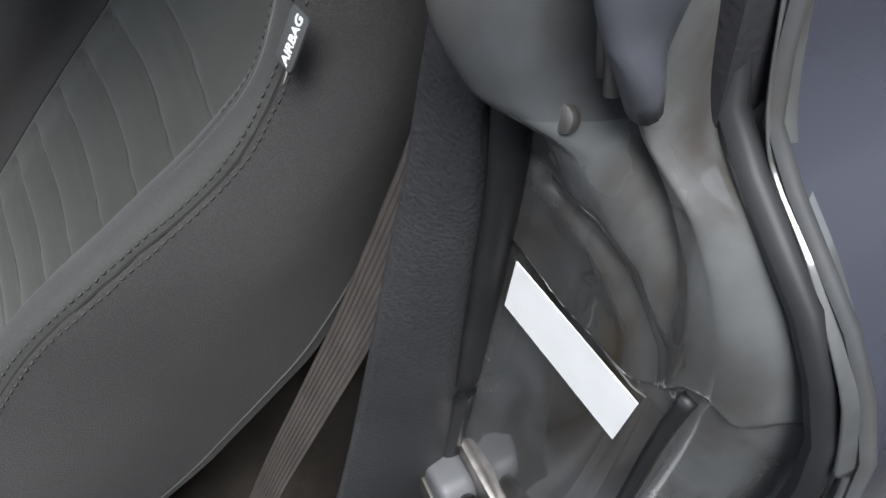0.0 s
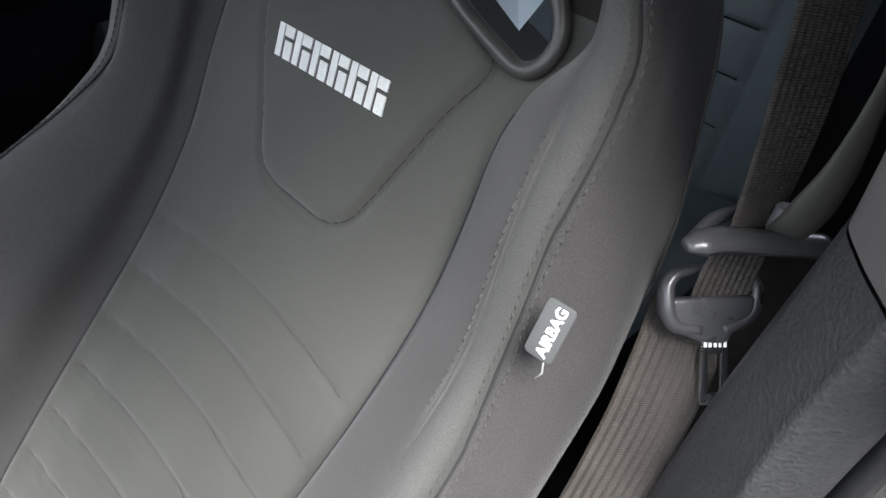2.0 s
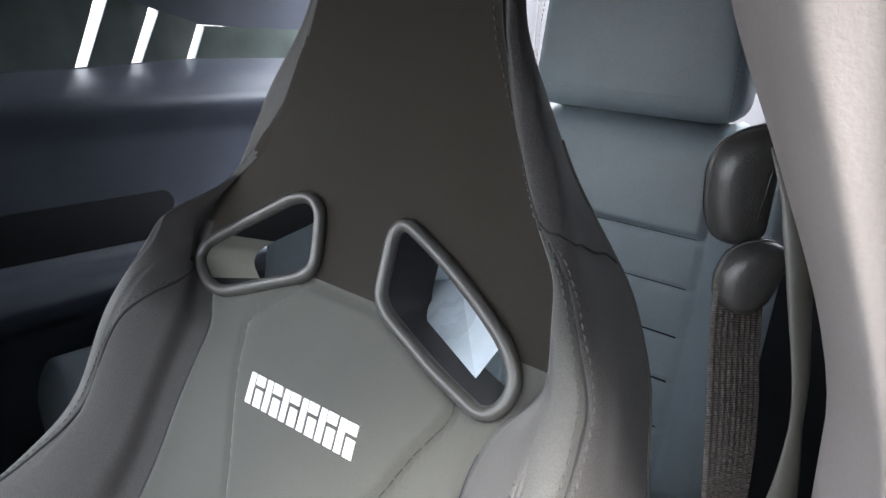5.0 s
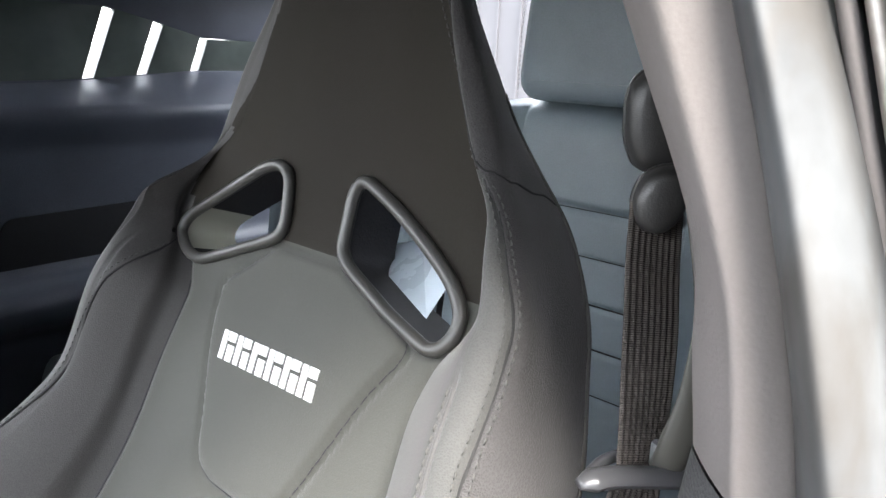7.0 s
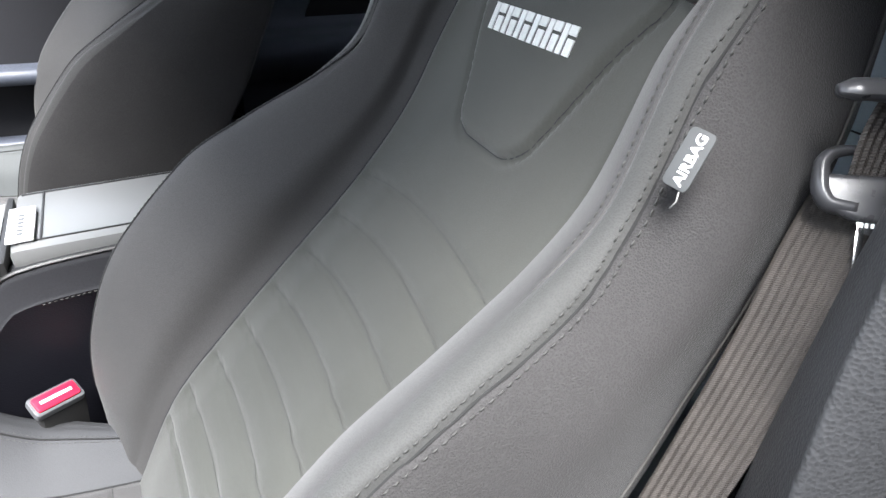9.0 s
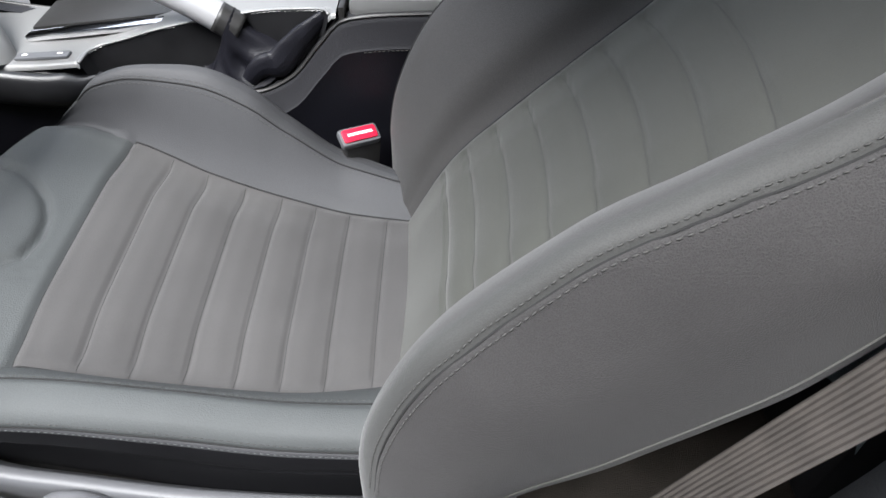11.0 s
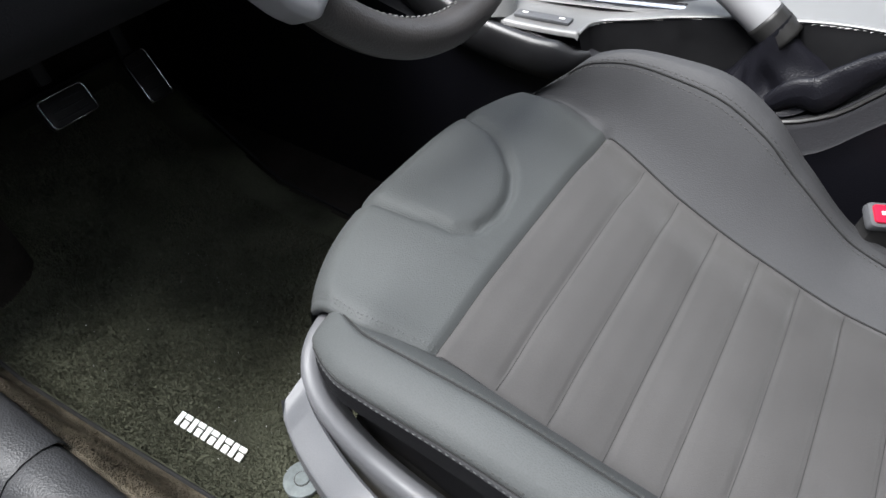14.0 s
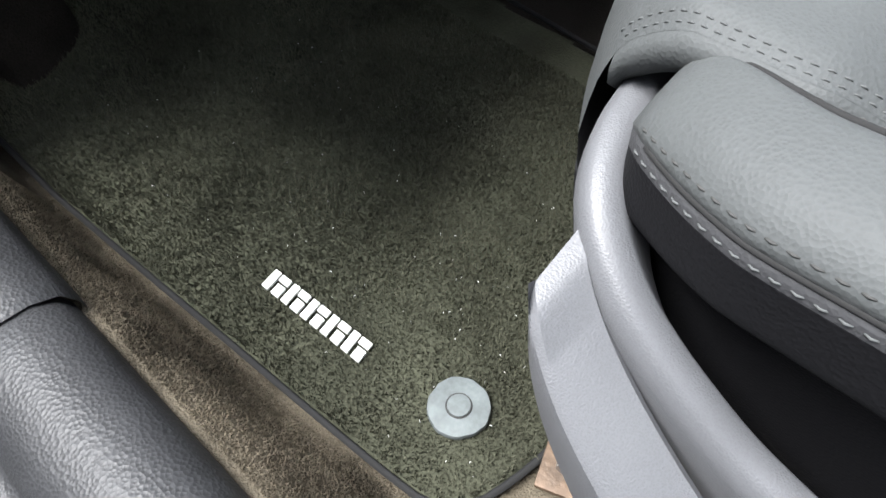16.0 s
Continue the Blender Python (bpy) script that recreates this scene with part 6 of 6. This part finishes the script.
buckle = thing("belt_buckle", "black seat belt buckle with a red button", "belt buckle", (-0.105, 0.226, 0.25))
part("buckle_body", box((0.056, 0.026, 0.13), (0, 0, 0.006), 0.007, (0, 6, 30)), BLACK, buckle)
head = pose(0.004, -0.004, 0.078, 0, 0, 30) @ pose(0, 0, 0, 24, 4, 0)
part("button_rim", prism(rounded([(-0.030, -0.0145), (0.030, -0.0145), (0.030, 0.0145), (-0.030, 0.0145)], 0.006, 4), 0.012, 0.003, head @ pose(0, 0, -0.010)), GREY, buckle, "grey plastic rim")
part("release_button", prism(rounded([(-0.026, -0.0105), (0.026, -0.0105), (0.026, 0.0105), (-0.026, 0.0105)], 0.004, 4), 0.006, 0.002, head @ pose(0, 0, -0.001)), RED, buckle, "red release button")
part("button_line", prism([(-0.019, -0.0022), (0.019, -0.0022), (0.019, 0.0022), (-0.019, 0.0022)], 0.0006, 0.0, head @ pose(0, 0, 0.0052)), WHITE, buckle)
part("buckle_stalk", box((0.022, 0.012, 0.22), (-0.02, 0, -0.13), 0.004, (0, 12, 0)), BLACK, buckle)

# ---------------------------------------------------------------- steering wheel, column, dash, pedals
wheel = thing("steering_wheel", "black leather steering wheel with silver spokes", "steering wheel")
wheel.matrix_world = pose(-0.586, 0.008, 0.688, 0, 66, 0)
ringpts = [(0.182 * math.cos(a), 0.182 * math.sin(a), 0) for a in np.linspace(0, 2 * math.pi, 96, endpoint=False)]
tube("rim", ringpts, 0.0165, WHEEL, wheel, "black leather rim", n=16, loop=True, ry=0.0185)
inner = [(0.1655 * math.cos(a), 0.1655 * math.sin(a), 0.002) for a in np.linspace(0, 2 * math.pi, 200, endpoint=False)]
stitches("rim_stitching", np.array(inner), np.array([(-x, -y, 0.6) for x, y, z in inner]), THREAD_LIGHT, wheel, 0.004, 0.003, 0.0009)
def polar(r, a):
    return (r * math.cos(radians(a)), r * math.sin(radians(a)))


left_spoke = [polar(r, a) for r, a in ((0.172, -53.5), (0.203, -54.5), (0.209, -60), (0.214, -68), (0.217, -76), (0.218, -84), (0.216, -94))] + [(-0.03, -0.10), (0.0, -0.116), (0.035, -0.128), (0.0649, -0.1319)]
spoke = part("spoke", prism(rounded(left_spoke, 0.006), 0.034, 0.008, pose(0, 0, -0.012), 3), SPOKE, wheel, "satin silver wheel spoke")
inset = rounded([polar(r, a) for r, a in ((0.186, -62.5), (0.194, -70), (0.197, -80), (0.195, -90), (0.140, -88), (0.139, -74), (0.149, -66))], 0.006)
part("spoke_inset", prism(inset, 0.003, 0.001, pose(0, 0, 0.021)), WHEEL, spoke, "dark inset panel")
tube("inset_edge", [(x, y, 0.0235) for x, y in inset], 0.0012, CHROME, spoke, n=6, loop=True, up=(0, 0, 1))
right_spoke = [polar(0.171, a) for a in (14.6, 20, 27, 34)] + [polar(0.13, 36), polar(0.075, 40), polar(0.075, 8), polar(0.125, 13)]
part("spoke", prism(rounded(right_spoke, 0.006), 0.020, 0.006, pose(0, 0, -0.004), 3), SPOKE, wheel, "satin silver wheel spoke")
upper_spoke = [polar(0.171, a) for a in (80, 86, 92, 98)] + [polar(0.07, 115), polar(0.07, 65)]
part("spoke", prism(rounded(upper_spoke, 0.006), 0.020, 0.006, pose(0, 0, -0.004), 3), SPOKE, wheel, "satin silver wheel spoke")
part("hub", prism([(0.075 * math.cos(a), 0.062 * math.sin(a)) for a in np.linspace(0, 2 * math.pi, 40, endpoint=False)], 0.05, 0.014, pose(0, 0, -0.02), 3), BLACK, wheel)
tube("column", [(0, 0, -0.35), (0, 0, -0.02)], 0.05, BLACK, wheel, n=20, up=(1, 0, 0))
dash = thing("dashboard", "dark dashboard with rounded lower edge", "dashboard")
rows = [[(x, y, z) for x, z in ((-1.405, 0.42), (-1.0, 0.44), (-0.84, 0.48), (-0.80, 0.53), (-0.80, 0.66), (-0.84, 0.80), (-0.92, 0.86), (-1.405, 0.88))] for y in np.linspace(-0.40, 1.18, 30)]
sheet_object("dash_skin", np.array(rows), DARK, dash)
part("knee_panel", box((0.06, 0.55, 0.16), (-0.90, -0.05, 0.56), 0.02, (0, -30, 0)), DARK, dash)


def pedal(name, at, size, label):
    ob = thing(name, label, "pedal", at)
    part("pad", box((0.018, size[0], size[1]), (0, 0, 0), 0.006, (0, -35, 0)), BLACK, ob)
    out = rounded([(-size[0] / 2, -size[1] / 2), (size[0] / 2, -size[1] / 2), (size[0] / 2, size[1] / 2), (-size[0] / 2, size[1] / 2)], 0.008)
    m = pose(0.0, 0, 0, 0, -35, 0)
    tube("pad_edge", [tuple(m @ Vector((0.010, a, b))) for a, b in out], 0.0017, CHROME, ob, n=6, loop=True, up=(1, 0, 0.2))
    for k in (-1, 0, 1):
        part("tread_bar", box((0.004, size[0] * 0.7, 0.004), tuple(m @ Vector((0.010, 0, k * size[1] * 0.27))), 0.001, (0, -35, 0)), RUBBER, ob)
    part("arm", box((0.014, 0.02, 0.26), (-0.075, 0, 0.15), 0.004, (0, -20, 0)), BLACK, ob)
    return ob


pedal("brake_pedal", (-1.15, -0.052, 0.243), (0.074, 0.044), "black brake pedal with a thin bright edge")
pedal("accelerator_pedal", (-1.18, 0.105, 0.206), (0.044, 0.082), "black accelerator pedal with a thin bright edge")

# ---------------------------------------------------------------- rear of the cabin
def rear_seat(name, yc, half_w, label):
    ob = thing(name, label, "rear seat", (0, yc, 0))
    ctl = path3([(1.03, 0.34), (1.06, 0.45), (1.08, 0.60), (1.095, 0.75), (1.11, 0.90), (1.125, 0.955), (1.17, 0.975)], 150)
    rows = []
    for x, z in ctl:
        r0 = []
        for y in np.linspace(-half_w, half_w, 90):
            a = abs(y) / half_w
            d = 0.05 * smooth((a - 0.58) / 0.28) - 0.03 * smooth((a - 0.93) / 0.07) - 0.008 * math.exp(-((a - 0.58) / 0.016) ** 2)
            if a < 0.56:
                for zp in (0.476, 0.558, 0.634, 0.713, 0.794):
                    d -= 0.007 * math.exp(-((z - zp) / 0.0042) ** 2)
                if z > 0.794:
                    d += 0.012 * smooth((z - 0.794) / 0.02)
            r0.append((x - d, y, z - 0.2 * d))
        rows.append(r0)
    back = np.array(rows)
    skin_ob = sheet_object("backrest", back, REAR, ob)
    for zp in (0.476, 0.558, 0.634, 0.713, 0.794):
        i = int(np.argmin(np.abs(ctl[:, 1] - zp)))
        tube("pleat_seam", back[i, 21:69] + np.array((-0.0008, 0, 0.001)), 0.0017, SEAM, skin_ob, n=6)
    rows = []
    for x, z in path3([(0.98, 0.40), (0.85, 0.375), (0.65, 0.40), (0.52, 0.40), (0.49, 0.34), (0.50, 0.2)], 60):
        rows.append([(x, y, z + 0.035 * smooth((abs(y) / half_w - 0.5) / 0.3) - 0.03 * smooth((abs(y) / half_w - 0.93) / 0.07)) for y in np.linspace(-half_w, half_w, 40)])
    sheet_object("seat_cushion", np.array(rows), REAR, ob)
    part("seat_base", box((0.50, 2 * half_w - 0.06, 0.34), (0.78, 0.0, 0.158), 0.02), DARK, ob)
    part("head_restraint", prism(rounded([(-0.18, 0.0), (0.18, 0.0), (0.165, 0.19), (0.12, 0.225), (-0.12, 0.225), (-0.165, 0.19)], 0.05, 6), 0.09, 0.035, pose(1.185, 0.0, 0.972, 90, 0, -90), 4), REAR, ob, "dark rear headrest")
    for y in (-0.165, 0.165):
        p = path3([(1.094, y, 0.985), (1.092, y, 1.06), (1.094, y * 0.97, 1.15), (1.11, y * 0.9, 1.18)], 60)
        stitches("headrest_stitching", p, np.tile((-1.0, 0, 0.1), (60, 1)), THREAD_LIGHT, ob, 0.005, 0.003, 0.0008)
    for y in (-0.05, 0.05):
        tube("headrest_post", [(1.17, y, 0.90), (1.175, y, 0.98)], 0.006, CHROME, ob, n=8, up=(1, 0, 0))
    return ob


rear_seat("rear_seat", 0.08, 0.28, "dark leatherette rear seat with pleats behind the front seat")
rear_seat("rear_seat", 0.66, 0.28, "dark leatherette rear seat with pleats beside its twin")

quarter = tagged(new("quarter_trim"), "dark moulded quarter trim with armrest and louvred window", "side trim", kind="structure")
ledge_z = pchip([0.30, 0.40, 0.735, 0.862, 1.002, 1.62], [0.935, 0.938, 0.953, 0.963, 0.974, 0.985])
rows = [[(x, y, z) for y, z in ((1.10, -0.01), (1.10, 0.31), (1.085, 0.41), (1.02, 0.47), (1.00, 0.51), (1.03, 0.535), (1.09, 0.545), (1.11, 0.57), (1.118, 0.66), (1.115, 0.80), (1.095, 0.855), (1.088, 0.878), (1.092, 0.896), (1.105, 0.906), (1.15, 0.5 * (0.915 + float(ledge_z(x)))), (1.193, float(ledge_z(x))))] for x in np.linspace(0.30, 1.62, 40)]
skin = sheet_object("trim_skin", np.stack([path3(r, 90) for r in np.array(rows)]), QUARTER, quarter)
part("pocket_panel", prism(rounded([(0.46, 0.555), (0.86, 0.565), (0.90, 0.65), (0.88, 0.68), (0.52, 0.675)], 0.02), 0.006, 0.002, Matrix(((1, 0, 0, 0), (0, 0, 1, 1.108), (0, 1, 0, 0), (0, 0, 0, 1)))), DARK, quarter, "dark recessed panel")
def louvre_panel(name, poly, label=""):
    return part(name, prism([(x, z) for x, z in poly], 0.02, 0.003, Matrix(((1, 0, 0, 0), (0, 0, 1, 1.195), (0, 1, 0, 0), (0, 0, 0, 1)))), BLADE if name == "louvre" else QUARTER, quarter, label)


louvre_panel("louvre", [(0.40, 0.94), (0.735, 0.955), (0.797, 1.118), (0.40, 1.118)], "black louvre blade")
louvre_panel("louvre", [(0.759, 0.955), (0.862, 0.965), (0.914, 1.092), (0.823, 1.114)])
louvre_panel("louvre", [(0.885, 0.966), (1.002, 0.976), (1.036, 1.062), (0.938, 1.086)])
louvre_panel("louvre", [(1.024, 0.977), (1.50, 0.98), (1.50, 1.06), (1.056, 1.056)])
louvre_panel("window_header", [(0.35, 1.112), (0.80, 1.116), (0.92, 1.090), (1.04, 1.058), (1.60, 1.05), (1.60, 1.32), (0.35, 1.32)])
louvre_panel("window_ledge", [(0.35, 0.86), (1.60, 0.86), (1.60, 0.985), (1.03, 0.978), (0.86, 0.966), (0.73, 0.956), (0.35, 0.945)])
slab("quarter_trim_near", (1.25, 0.05, 0.90), (1.02, -0.45, 0.42), DARK, "dark quarter trim behind the door pillar", "side trim")
# upper quarter trim of the near side, with its louvred window
for size, at in (((1.3, 0.04, 0.09), (1.02, -0.459, 0.905)), ((1.3, 0.04, 0.17), (1.02, -0.394, 1.215)), ((0.42, 0.04, 0.20), (0.58, -0.428, 1.035)), ((0.42, 0.04, 0.20), (1.46, -0.428, 1.035)), ((0.10, 0.02, 0.20), (0.93, -0.428, 1.035)), ((0.10, 0.02, 0.20), (1.12, -0.428, 1.035))):
    slab("quarter_upper_near", size, at, DARK, "dark upper quarter trim round a louvred window", "side trim", (-14, 0, 0))
slab("roof_rail_far", (2.4, 0.08, 0.08), (0.2, 1.15, 1.24), DARK, "dark roof rail", "side trim", bevel=0.02)
far_wall = slab("far_building", (0.2, 14, 2.4), (7.0, 1.5, 0.8), SIDING, "grey sided wall beyond the rear window", "building", bevel=0)
for k in range(40):
    rib = part("siding_rib", box((0.03, 0.03, 2.4), (0, 0, 0), 0), SIDING, far_wall, flat=True)
    rib.location = (-0.115, -6.5 + 0.33 * k, 0)
belt_far = thing("passenger_belt", "black seat belt hanging by the far pillar", "seat belt", (0, 0, 0))
webbing("far_webbing", [(0.22, 1.08, 1.10), (0.20, 1.08, 0.9), (0.18, 1.07, 0.7)], [(0.045, 0.0, 0), (0.045, 0.0, 0), (0.045, 0, 0)], belt_far, 20)
part("far_anchor", box((0.06, 0.03, 0.03), (0.22, 1.075, 1.10), 0.01), BLACK, belt_far)
slab("far_pillar", (0.14, 0.06, 0.5), (0.27, 1.14, 1.05), DARK, "dark pillar on the far side", "pillar", (0, 8, 0))
